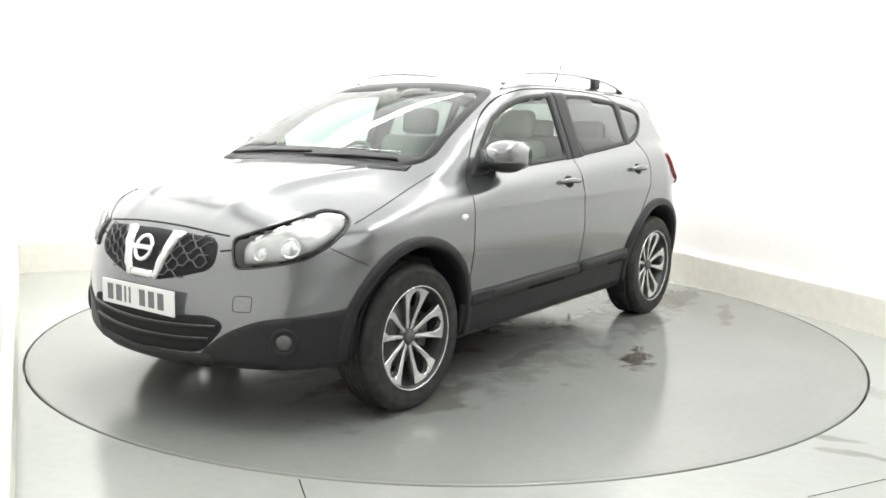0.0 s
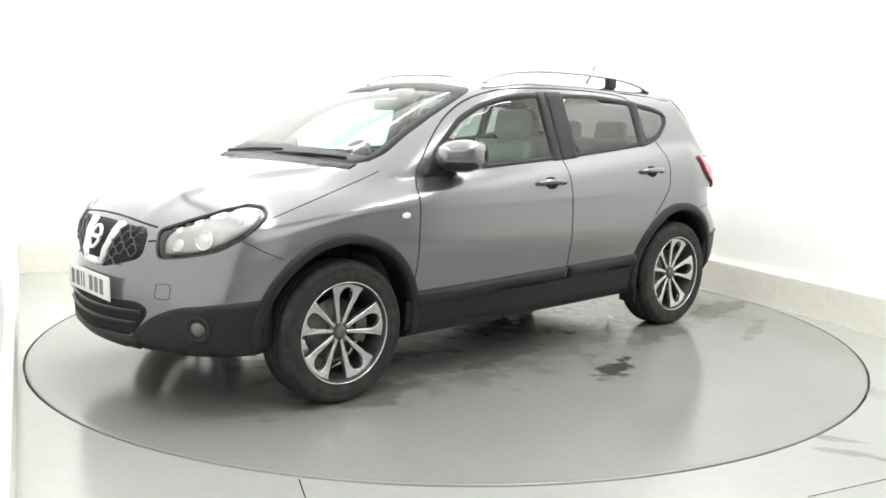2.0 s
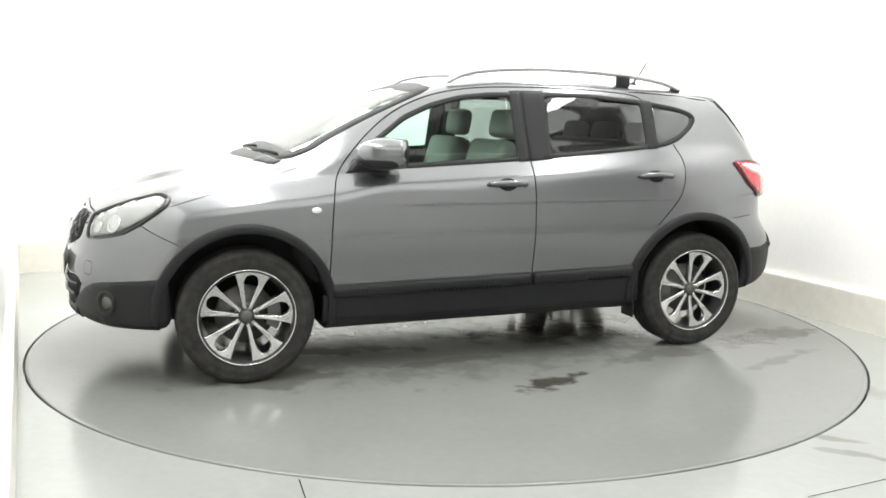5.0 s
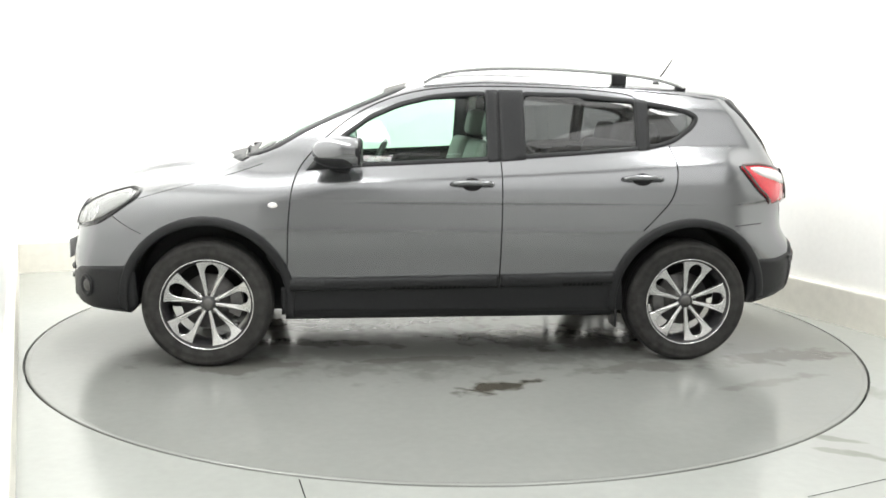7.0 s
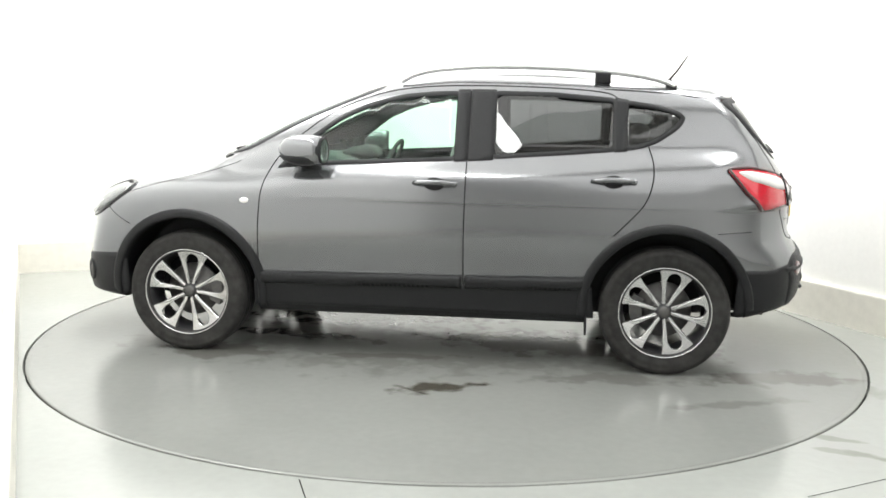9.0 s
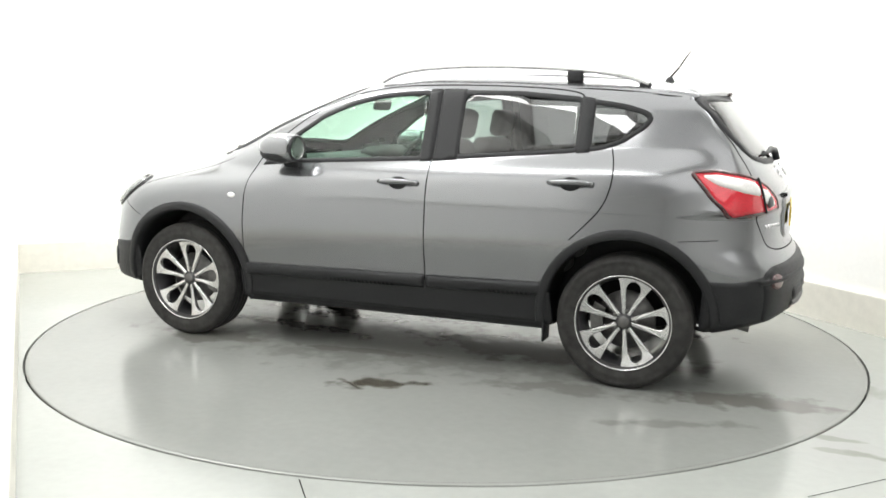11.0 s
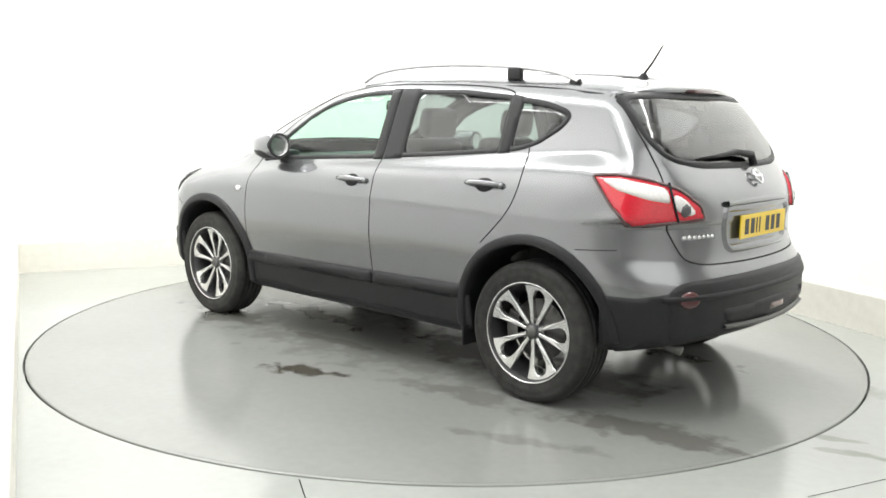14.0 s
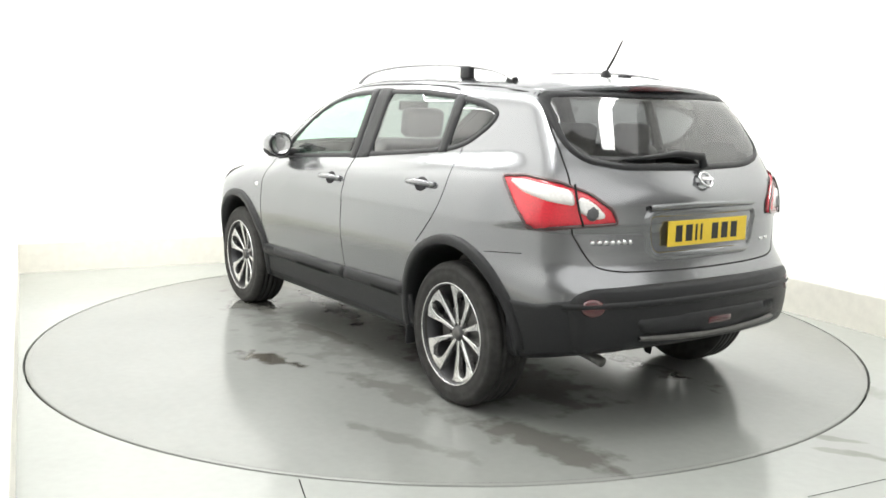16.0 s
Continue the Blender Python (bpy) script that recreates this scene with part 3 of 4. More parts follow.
for name in [r[0] for r in rules]:
    twin = name in ("front_fender", "front_door", "rear_door", "rear_quarter", "wheel_arch_liner")
    halves = [cy >= 0, cy < 0] if twin else [cy < 9]
    if name == "wheel_arch_liner":
        halves = [q & (cx > 0) for q in halves] + [q & (cx < 0) for q in halves]
    for half in halves:
        k = (label == name) & half
        used, inv = np.unique(quads[k], return_inverse=True)
        dark = name in ("wheel_arch_liner", "underbody")
        arrays_part(name, verts[used], inv.reshape(-1, 4), M_CLAD if dark else M_PAINT, car,
                    "black plastic" if dark else "", normals=None if dark else norm[used])

# gaps between the panels
both(band, "panel_gap", sx([(0.90, 0.48), (0.895, 0.62), (0.89, 0.78), (0.875, 0.94), (0.85, 1.03), (0.80, 1.11), (0.66, 1.255), (0.5, 1.37), (0.3, 1.455), (0.05, 1.502), (-0.3, 1.512), (-0.7, 1.505), (-0.98, 1.485), (-1.045, 1.45), (-1.06, 1.3), (-1.075, 1.19)]), 90, GAP, M_GAP, car)
both(band, "panel_gap", sx([(-0.243, 0.42), (-0.243, 0.7), (-0.245, 0.95), (-0.245, 1.105)]), 90, GAP, M_GAP, car, rnd=0)
both(band, "panel_gap", sx([(-1.20, 1.20), (-1.225, 1.12), (-1.225, 1.02), (-1.19, 0.91), (-1.10, 0.81), (-1.03, 0.74)]), 90, GAP, M_GAP, car)
both(band, "panel_gap", corner(55, [(2.045, 0.40, 0.775), (2.02, 0.47, 0.785)]), 55, GAP, M_GAP, car, rnd=0)
both(band, "panel_gap", corner(55, [(1.66, 0.80, 0.89), (1.45, 0.80, 0.955), (1.2, 0.76, 1.02), (1.0, 0.70, 1.075)]), 55, [(-0.0018, 0.0002), (0.0, 0.0008), (0.0018, 0.0002)], M_GAP, car)
both(band, "panel_gap", corner(65, [(1.80, 0.80, 0.80), (1.72, 0.84, 0.755), (1.64, 0.87, 0.715)]), 65, [(-0.0018, 0.0002), (0.0, 0.0008), (0.0018, 0.0002)], M_GAP, car)
both(band, "panel_gap", sx([(-1.56, 0.765), (-1.64, 0.77), (-1.74, 0.775)]), 90, [(-0.0018, 0.0002), (0.0, 0.0008), (0.0018, 0.0002)], M_GAP, car)
band("panel_gap", [(0.60, 1.50), (0.645, 1.30), (0.655, 1.2), (0.66, 1.08), (0.695, 0.92), (0.63, 0.78), (0.575, 0.712), (0.3, 0.705), (-0.3, 0.705), (-0.575, 0.712), (-0.63, 0.78), (-0.695, 0.92), (-0.66, 1.08), (-0.655, 1.2), (-0.645, 1.30), (-0.60, 1.50)], 180, GAP, M_GAP, car)
band("panel_gap", [(-0.42, 0.835), (-0.2, 0.855), (0.0, 0.86), (0.2, 0.855), (0.42, 0.835)], 0, GAP, M_GAP, car)

# glass
patch("windscreen", SCREEN, 0, 0.003, M_GLASS, car, "clear green-tinted windscreen", rnd=1, h=0.04)
band("screen_border", SCREEN, 0, [(-0.016, -0.002), (-0.012, 0.0045), (0.02, 0.0045), (0.024, -0.003)], M_CLAD, car, closed=True, rnd=1)
patch("rear_window", HATCH, 180, 0.004, M_TINT, car, "dark tinted rear window", rnd=1, h=0.04)
band("rear_window_border", HATCH, 180, [(-0.024, -0.003), (-0.02, 0.0055), (0.004, 0.0055), (0.007, -0.002)], M_CLAD, car, closed=True, rnd=1)
both(patch, "front_window", sx(WIN_F), 90, 0.001, M_GLASS, car, "clear green-tinted door window", rnd=1, h=0.05)
both(patch, "rear_door_window", sx(WIN_R), 90, 0.001, M_TINT, car, "dark privacy glass", rnd=1, h=0.05)
both(patch, "quarter_window", sx(WIN_Q), 90, 0.001, M_TINT, car, "dark privacy glass", rnd=1, h=0.05)
for w in (WIN_F, WIN_R, WIN_Q):
    both(band, "window_seal", sx(w), 90, [(-0.019, -0.003), (-0.015, 0.004), (0.006, 0.004), (0.009, -0.002)], M_CLAD, car, closed=True, rnd=1, cut=0.02)
both(patch, "door_pillar", sx([(-0.175, 1.485), (-0.242, 1.487), (-0.242, 1.105), (-0.175, 1.10)]), 90, 0.0065, M_CLAD, car, rnd=0)
both(patch, "door_pillar", sx([(-0.250, 1.487), (-0.385, 1.487), (-0.385, 1.115), (-0.250, 1.105)]), 90, 0.0065, M_CLAD, car, rnd=0)
both(patch, "door_pillar", sx([(-1.02, 1.455), (-1.09, 1.445), (-1.09, 1.175), (-1.02, 1.168)]), 90, 0.0058, M_CLAD, car, rnd=0)
both(patch, "pillar_backing", sx([(-0.19, 1.482), (-0.37, 1.482), (-0.37, 1.112), (-0.19, 1.107)]), 90, 0.0032, M_GAP, car, rnd=0)
both(patch, "mirror_corner", sx([(0.80, 1.045), (0.70, 1.16), (0.655, 1.20), (0.655, 1.06)]), 90, 0.0085, M_CLAD, car, rnd=0)

# black lower cladding
arc = [(0.432 * math.cos(radians(k)), 0.35 + 0.432 * math.sin(radians(k))) for k in range(-14, 195, 8)]
for ax in (AXLE, -AXLE):
    both(band, "wheel_arch_trim", [(q - ax, z) for q, z in arc], 90, [(-0.030, -0.015), (-0.026, 0.012), (-0.018, 0.019), (0.012, 0.021), (0.02, 0.016), (0.024, -0.04)], M_CLAD, car, "black plastic wheel-arch trim", rnd=0)
both(patch, "sill_trim", sx([(0.93, 0.425), (0.4, 0.432), (-0.25, 0.442), (-0.93, 0.455), (-0.95, 0.265), (-0.3, 0.255), (0.4, 0.25), (0.93, 0.25)]), 90, 0.007, M_CLAD, car, "black plastic sill", rnd=0)
both(patch, "door_moulding", sx([(0.89, 0.475), (-0.236, 0.492), (-0.236, 0.425), (0.89, 0.41)]), 90, 0.026, M_CLAD, car, "black plastic door moulding", rnd=0, edge=0.5)
both(patch, "door_moulding", sx([(-0.25, 0.493), (-0.895, 0.507), (-0.90, 0.44), (-0.25, 0.426)]), 90, 0.026, M_CLAD, car, "black plastic door moulding", rnd=0, edge=0.5)
both(patch, "bumper_cladding", corner(50, [(1.70, 0.86, 0.545), (1.89, 0.77, 0.53), (2.02, 0.61, 0.505), (2.075, 0.49, 0.455), (2.11, 0.405, 0.39), (2.12, 0.34, 0.335), (2.10, 0.33, 0.305), (2.0, 0.60, 0.305), (1.70, 0.84, 0.295)]), 50, 0.006, M_CLAD, car, "black plastic bumper corner", rnd=1)
patch("front_lip", [(-0.42, 0.350), (-0.3, 0.335), (0, 0.322), (0.3, 0.335), (0.42, 0.350), (0.40, 0.285), (0, 0.275), (-0.40, 0.285)], 0, 0.012, M_CLAD, car, "black plastic front lip", rnd=1)
both(patch, "bumper_cladding", corner(130, [(-1.70, 0.86, 0.575), (-1.85, 0.81, 0.575), (-1.96, 0.72, 0.60), (-2.0, 0.62, 0.60), (-2.02, 0.58, 0.375), (-1.85, 0.78, 0.345), (-1.70, 0.84, 0.315)]), 130, 0.006, M_CLAD, car, "black plastic bumper corner", rnd=0)
patch("rear_cladding", [(-0.73, 0.60), (-0.66, 0.645), (-0.4, 0.655), (0, 0.66), (0.4, 0.655), (0.66, 0.645), (0.73, 0.60), (0.70, 0.365), (0.4, 0.385), (0, 0.39), (-0.4, 0.385), (-0.70, 0.365)], 180, 0.010, M_CLAD, car, "black plastic rear bumper", rnd=1)
M_SKID = mat("grey_skid_plastic", (0.09, 0.09, 0.095), 0.4, grain=0.1, grain_scale=90, bump=0.2, bump_scale=500)
patch("rear_skid_panel", [(-0.48, 0.52), (0, 0.53), (0.48, 0.52), (0.42, 0.44), (0.0, 0.43), (-0.42, 0.44)], 180, 0.02, M_CLAD, car, "black plastic skid panel", rnd=1, edge=0.6)
band("bumper_step", [(-0.74, 0.575), (-0.5, 0.582), (0, 0.588), (0.5, 0.582), (0.74, 0.575)], 180, [(-0.016, 0.008), (-0.010, 0.017), (0.004, 0.018), (0.012, 0.010)], M_CLAD, car, "black plastic bumper step", rnd=1)
band("skid_lip", [(-0.44, 0.436), (-0.2, 0.428), (0, 0.426), (0.2, 0.428), (0.44, 0.436)], 180, [(-0.010, 0.010), (-0.007, 0.026), (0.005, 0.028), (0.010, 0.012)], M_STEEL, car, "satin grey lower lip", rnd=1)
patch("fog_lamp_rear", [(-0.10, 0.505), (0.10, 0.505), (0.10, 0.465), (-0.10, 0.465)], 180, 0.027, M_REDD, car, "red fog lamp", rnd=1)
for y in (0.64, -0.64):
    patch("reflector", [(-y + 0.045 * math.cos(k * math.pi / 8), 0.57 + 0.038 * math.sin(k * math.pi / 8)) for k in range(16)], 180, 0.016, M_REDD, car, "round red reflector", rnd=0, h=0.008)

# upper grille with a chrome V and a plain round emblem
GRILLE = [(-0.36, 0.825), (0.0, 0.838), (0.36, 0.825), (0.40, 0.785), (0.395, 0.70), (0.25, 0.66), (0.10, 0.628), (-0.10, 0.628), (-0.25, 0.66), (-0.395, 0.70), (-0.40, 0.785)]
patch("grille", GRILLE, 0, 0.002, M_GAP, car, "black honeycomb grille", rnd=1)


def on_nose(y, z, up):
    p, n = lay([y], [z], 0)
    return Vector(p[0] + n[0] * up)


def grille_mesh(side):
    bm = bmesh.new()
    for r in range(7):
        z = 0.665 + r * 0.025
        y0 = 0.105 + (z - 0.63) * 0.35
        y1 = 0.365 if z > 0.70 else 0.24
        n = max(2, int((y1 - y0) / 0.022))
        pts = []
        for k in range(n + 1):
            y = y0 + (y1 - y0) * k / n
            pts.append(on_nose(side * y, z + (0.0118 if (k // 2 + r) % 2 else -0.0118), 0.010))
        tube(bm, pts, 0.0034, 5)
    return bm


for sd in (1, -1):
    part("grille_mesh", grille_mesh(sd), M_SKID, car, "dark honeycomb bars")
both(patch, "chrome_v", [(0.13, 0.832), (0.195, 0.832), (0.105, 0.632), (0.065, 0.632)], 0, 0.022, M_CHROME, car, "chrome V-shaped bar", rnd=0, h=0.03)
patch("chrome_v", [(-0.075, 0.665), (0.075, 0.665), (0.09, 0.63), (-0.09, 0.63)], 0, 0.023, M_CHROME, car, "chrome foot of the V", rnd=0)


def emblem(cy_, cz_, r, a, parent):
    bm = bmesh.new()
    p, n = lay([cy_], [cz_], a)
    rings = []
    for k in range(32):
        t = 2 * math.pi * k / 32
        rings.append([])
        for rr, up in ((r, 0), (r, 0.008), (r * 0.88, 0.012), (r * 0.74, 0.010), (r * 0.72, 0)):
            rings[-1].append(bm.verts.new((up, rr * math.cos(t), rr * math.sin(t))))
    for k in range(32):
        for q in range(4):
            bm.faces.new((rings[k][q], rings[k][q + 1], rings[(k + 1) % 32][q + 1], rings[(k + 1) % 32][q]))
    box(bm, (0.008, 0, 0), (0.012, r * 2.15, r * 0.36), 0.003)
    bmesh.ops.recalc_face_normals(bm, faces=bm.faces)
    q = Vector(n[0]).to_track_quat("X", "Z").to_matrix().to_4x4()
    return part("emblem", bm, M_CHROME, parent, "plain round chrome emblem", m=Matrix.Translation(Vector(p[0] + n[0] * 0.014)) @ q)


emblem(0, 0.752, 0.062, 0, car)
emblem(0.03, 1.075, 0.042, 180, car)

# lower grille
LOWG = [(-0.47, 0.475), (-0.40, 0.51), (-0.2, 0.495), (0.2, 0.495), (0.40, 0.51), (0.47, 0.475), (0.41, 0.40), (0.35, 0.345), (0, 0.328), (-0.35, 0.345), (-0.41, 0.40)]
patch("lower_grille", LOWG, 0, 0.002, M_GAP, car, "black lower air intake", rnd=1)
for z, w in ((0.452, 0.43), (0.397, 0.395)):
    band("intake_slat", [(-w, z + 0.012), (-w * 0.5, z), (0, z - 0.004), (w * 0.5, z), (w, z + 0.012)], 0, [(-0.006, 0.0), (-0.004, 0.014), (0.004, 0.016), (0.006, 0.0)], M_CLAD, car, rnd=1)
    band("slat_edge", [(-w, z + 0.019), (-w * 0.5, z + 0.007), (0, z + 0.003), (w * 0.5, z + 0.007), (w, z + 0.019)], 0, [(-0.0015, 0.006), (-0.0009, 0.0175), (0.0009, 0.0175), (0.0015, 0.006)], M_STEEL, car, rnd=1)
band("tow_cover_gap", [(0.50, 0.60), (0.575, 0.60), (0.575, 0.535), (0.50, 0.535)], 0, [(-0.0012, 0.0002), (0.0, 0.0006), (0.0012, 0.0002)], M_GAP, car, closed=True, rnd=1, cut=0.008, h=0.02)


def fog_lamp(side):
    bm = bmesh.new()
    lathe(bm, [(0.062, -0.004), (0.062, 0.004), (0.054, 0.008), (0.042, 0.004), (0.034, -0.004), (0.0005, -0.004)], "x", 28)
    p, n = lay([corner(50, [(1.957, 0.685 * 1, 0.415)])[0][0] * side], [0.415], 50 * side)
    q = Vector(n[0]).to_track_quat("X", "Z").to_matrix().to_4x4()
    m = Matrix.Translation(Vector(p[0] + n[0] * 0.006)) @ q
    ring = part("fog_lamp", bm, M_CLAD, car, "round fog lamp", m=m)
    bm = bmesh.new()
    lathe(bm, [(0.0005, 0.010), (0.014, 0.009), (0.026, 0.005), (0.034, -0.002)], "x", 24)
    part("lens", bm, M_STEEL, ring, "clear lens")


fog_lamp(1), fog_lamp(-1)

# headlamps
HEAD = corner(50, [(2.015, 0.455, 0.825), (1.91, 0.56, 0.875), (1.82, 0.63, 0.91), (1.715, 0.685, 0.94), (1.665, 0.75, 0.93), (1.665, 0.79, 0.90), (1.72, 0.80, 0.86), (1.80, 0.79, 0.805), (1.88, 0.74, 0.757), (1.95, 0.67, 0.735), (2.00, 0.58, 0.718), (2.035, 0.485, 0.708), (2.03, 0.465, 0.765)])
HEAD_IN = corner(50, [(1.995, 0.505, 0.81), (1.90, 0.575, 0.86), (1.81, 0.64, 0.90), (1.72, 0.70, 0.925), (1.68, 0.76, 0.915), (1.70, 0.785, 0.885), (1.76, 0.79, 0.845), (1.84, 0.75, 0.795), (1.93, 0.685, 0.752), (2.00, 0.57, 0.735), (2.02, 0.52, 0.728)])
for mir in (False, True):
    housing = patch("headlamp", HEAD, 50, 0.003, M_GLOSS, car, "clear headlamp in a black surround", rnd=1, mirror=mir, h=0.02, cut=0.012)
    patch("reflector_bowl", HEAD_IN, 50, 0.010, M_LAMP, housing, "silver reflector", rnd=1, mirror=mir, h=0.018, cut=0.012)
    for (hx, hy, hz, r) in ((1.905, 0.675, 0.795, 0.036), (1.975, 0.575, 0.770, 0.024)):
        s0 = corner(50, [(hx, hy, hz)])[0][0]
        p, n = lay([-s0 if mir else s0], [hz], -50 if mir else 50)
        bm = bmesh.new()
        lathe(bm, [(0.0005, 0.010), (r * 0.5, 0.009), (r * 0.8, 0.005), (r * 0.95, 0.001), (r, 0.006), (r * 1.15, 0.007), (r * 1.2, -0.002)], "x", 24)
        q = Vector(n[0]).to_track_quat("X", "Z").to_matrix().to_4x4()
        part("projector", bm, M_ALLOY, housing, "round projector lens", m=Matrix.Translation(Vector(p[0] + n[0] * 0.010)) @ q)
    band("lamp_border", HEAD, 50, [(-0.0045, 0.0), (-0.0025, 0.011), (0.0025, 0.011), (0.0045, 0.001)], M_GLOSS, housing, closed=True, rnd=1, mirror=mir, cut=0.012)
    patch("lamp_cover", HEAD_IN, 50, 0.021, M_LENS, housing, "clear plastic cover", rnd=1, mirror=mir, h=0.03, cut=0.012)

# tail lamps
TAIL = corner(135, [(-1.60, 0.805, 1.095), (-1.73, 0.78, 1.102), (-1.86, 0.715, 1.078), (-1.95, 0.63, 1.035), (-2.01, 0.555, 0.97), (-2.04, 0.55, 0.912), (-1.98, 0.70, 0.905), (-1.79, 0.81, 0.892), (-1.72, 0.83, 0.97)])
TAIL_W = corner(135, [(-1.645, 0.80, 1.080), (-1.73, 0.78, 1.085), (-1.86, 0.715, 1.058), (-1.905, 0.685, 1.045), (-1.945, 0.70, 0.985), (-1.85, 0.755, 1.0), (-1.73, 0.80, 1.035)])
TAIL_C = corner(135, [(-1.93, 0.665, 1.025), (-1.965, 0.61, 0.995), (-2.0, 0.575, 0.94), (-1.995, 0.63, 0.928), (-1.965, 0.69, 0.955), (-1.945, 0.70, 0.985)])
for mir in (False, True):
    lamp = patch("tail_lamp", TAIL, 135, 0.014, M_RED, car, "red and clear tail lamp", rnd=1, mirror=mir, h=0.014, cut=0.01)
    patch("indicator", TAIL_W, 135, 0.022, M_WHITEL, lamp, "clear upper band", rnd=1, mirror=mir, h=0.012, cut=0.012)
    patch("reversing_lamp", TAIL_C, 135, 0.021, M_WHITEL, lamp, "clear reversing lamp", rnd=1, mirror=mir, h=0.012, cut=0.012)
    s0 = corner(135, [(-1.975, 0.635, 0.955)])[0][0]
    patch("bulb_cup", [((s0 + 0.026 * math.cos(k * math.pi / 8)), 0.955 + 0.03 * math.sin(k * math.pi / 8)) for k in range(16)], 135, 0.0245, M_SKID, lamp, rnd=0, h=0.01, mirror=mir)
    band("lamp_border", TAIL, 135, [(-0.008, 0.001), (-0.006, 0.017), (0.004, 0.0165), (0.006, 0.013)], M_REDD, lamp, closed=True, rnd=1, mirror=mir, cut=0.01)
    band("lamp_split", corner(135, [(-1.91, 0.68, 1.068), (-1.955, 0.70, 0.985), (-2.0, 0.71, 0.905)]), 135, [(-0.004, 0.016), (-0.003, 0.0235), (0.003, 0.0235), (0.004, 0.016)], M_GAP, lamp, mirror=mir)


# number plates with plain bars for the characters
def plate(a, y, z, material, ink, label, up):
    p, n = lay([y], [z], a)
    c = Vector((p[0][0], p[0][1], p[0][2]))
    d = Vector((math.cos(radians(a)), math.sin(radians(a)), 0))
    bm = bmesh.new()
    box(bm, (0, 0, 0), (0.008, 0.52, 0.111), 0.003)
    m = Matrix.Translation(c + d * up) @ pose(0, 0, 0, 0, 0, a)
    ob = part("number_plate", bm, material, car, label, smooth=False, m=m)
    for k, q in enumerate((-0.215, -0.15, -0.103, -0.07, 0.02, 0.085, 0.15)):
        bm = bmesh.new()
        box(bm, (0.0045, (q + 0.02), 0), (0.002, 0.013 if k in (2, 3) else 0.042, 0.072), 0.0006, 1)
        part("bar", bm, ink, ob, smooth=False)
    return ob


plate(0, 0, 0.546, M_PLATEW, M_INKG, "white front number plate with grey bars", 0.012)

PLREC = [(-0.36, 0.955), (0.36, 0.955), (0.33, 0.765), (-0.33, 0.765)]
band("plate_surround", PLREC, 180, [(-0.02, 0.0), (-0.006, 0.012), (0.006, 0.012), (0.02, 0.0)], M_PAINT, car, "painted plate surround", closed=True, rnd=2)
plate(180, 0, 0.862, M_PLATEY, M_INK, "yellow rear number plate with black bars", 0.010)
band("tailgate_grip", [(-0.34, 0.972), (0.0, 0.980), (0.34, 0.972)], 180, [(-0.012, 0.0), (-0.009, 0.022), (0.008, 0.024), (0.012, 0.0)], M_PAINT, car, "painted tailgate grip", rnd=1)
for k in range(7):
    y0 = -0.605 + k * 0.028
    patch("script_bar", [(y0, 0.842), (y0 + 0.019, 0.842), (y0 + 0.019, 0.822), (y0, 0.822)], 180, 0.004, M_CHROME, car, "small chrome bar of the model script", rnd=0, h=0.02)
for y0 in (0.44, 0.50):
    patch("script_bar", [(y0, 0.80), (y0 + 0.04, 0.80), (y0 + 0.04, 0.785), (y0, 0.785)], 180, 0.004, M_CHROME, car, "small chrome bar of the model script", rnd=0, h=0.02)


# spoiler with its high brake lamp
def spoiler():
    bm = bmesh.new()
    rows = []
    for k in range(-14, 15):
        y = k / 14 * 0.59
        q = (y / 0.6) ** 2
        x1 = -1.722 + 0.13 * q
        z1 = 1.497 - 0.035 * q
        rows.append([bm.verts.new(v) for v in ((-1.42 + 0.05 * q, y, 1.535 - 0.05 * q), (-1.56 + 0.08 * q, y, 1.528 - 0.045 * q), (x1 + 0.02, y, z1 + 0.012), (x1, y, z1 - 0.002), (x1 + 0.012, y, z1 - 0.022), (-1.555 + 0.08 * q, y, 1.452 - 0.03 * q))])
    for a, b in zip(rows, rows[1:]):
        for i in range(5):
            bm.faces.new((a[i], a[i + 1], b[i + 1], b[i]))
    bm.faces.new(rows[0]), bm.faces.new(rows[-1][::-1])
    bmesh.ops.recalc_face_normals(bm, faces=bm.faces)
    ob = part("spoiler", bm, M_PAINT, car, "painted roof spoiler")
    bm = bmesh.new()
    tube(bm, [(-1.712 + 0.13 * (y / 0.6) ** 2, y, 1.486 - 0.035 * (y / 0.6) ** 2) for y in (-0.17, -0.08, 0, 0.08, 0.17)], 0.0125, 8)
    part("high_brake_lamp", bm, M_REDD, ob, "dark red brake lamp strip")


spoiler()


# wipers
def wiper_bar(name, pts, w, label):
    bm = bmesh.new()
    tube(bm, pts, w, 6)
    return part(name, bm, M_CLAD, car, label)


def on_glass(y, z, a, up):
    p, n = lay([y], [z], a)
    return Vector(p[0] + n[0] * up)


wiper_bar("rear_wiper", [on_glass(-y, z, 180, u) for y, z, u in ((-0.06, 1.125, 0.02), (-0.05, 1.165, 0.035), (0.08, 1.182, 0.03), (0.25, 1.172, 0.022), (0.40, 1.165, 0.016))], [0.02, 0.022, 0.016, 0.01, 0.006], "black rear wiper")
wiper_bar("front_wiper", [on_glass(y, z, 0, u) for y, z, u in ((-0.60, 1.116, 0.010), (-0.3, 1.136, 0.012), (0.02, 1.142, 0.012))], 0.008, "black windscreen wiper")
wiper_bar("front_wiper", [on_glass(y, z, 0, u) for y, z, u in ((0.0, 1.130, 0.010), (0.3, 1.132, 0.012), (0.58, 1.124, 0.012))], 0.008, "black windscreen wiper")
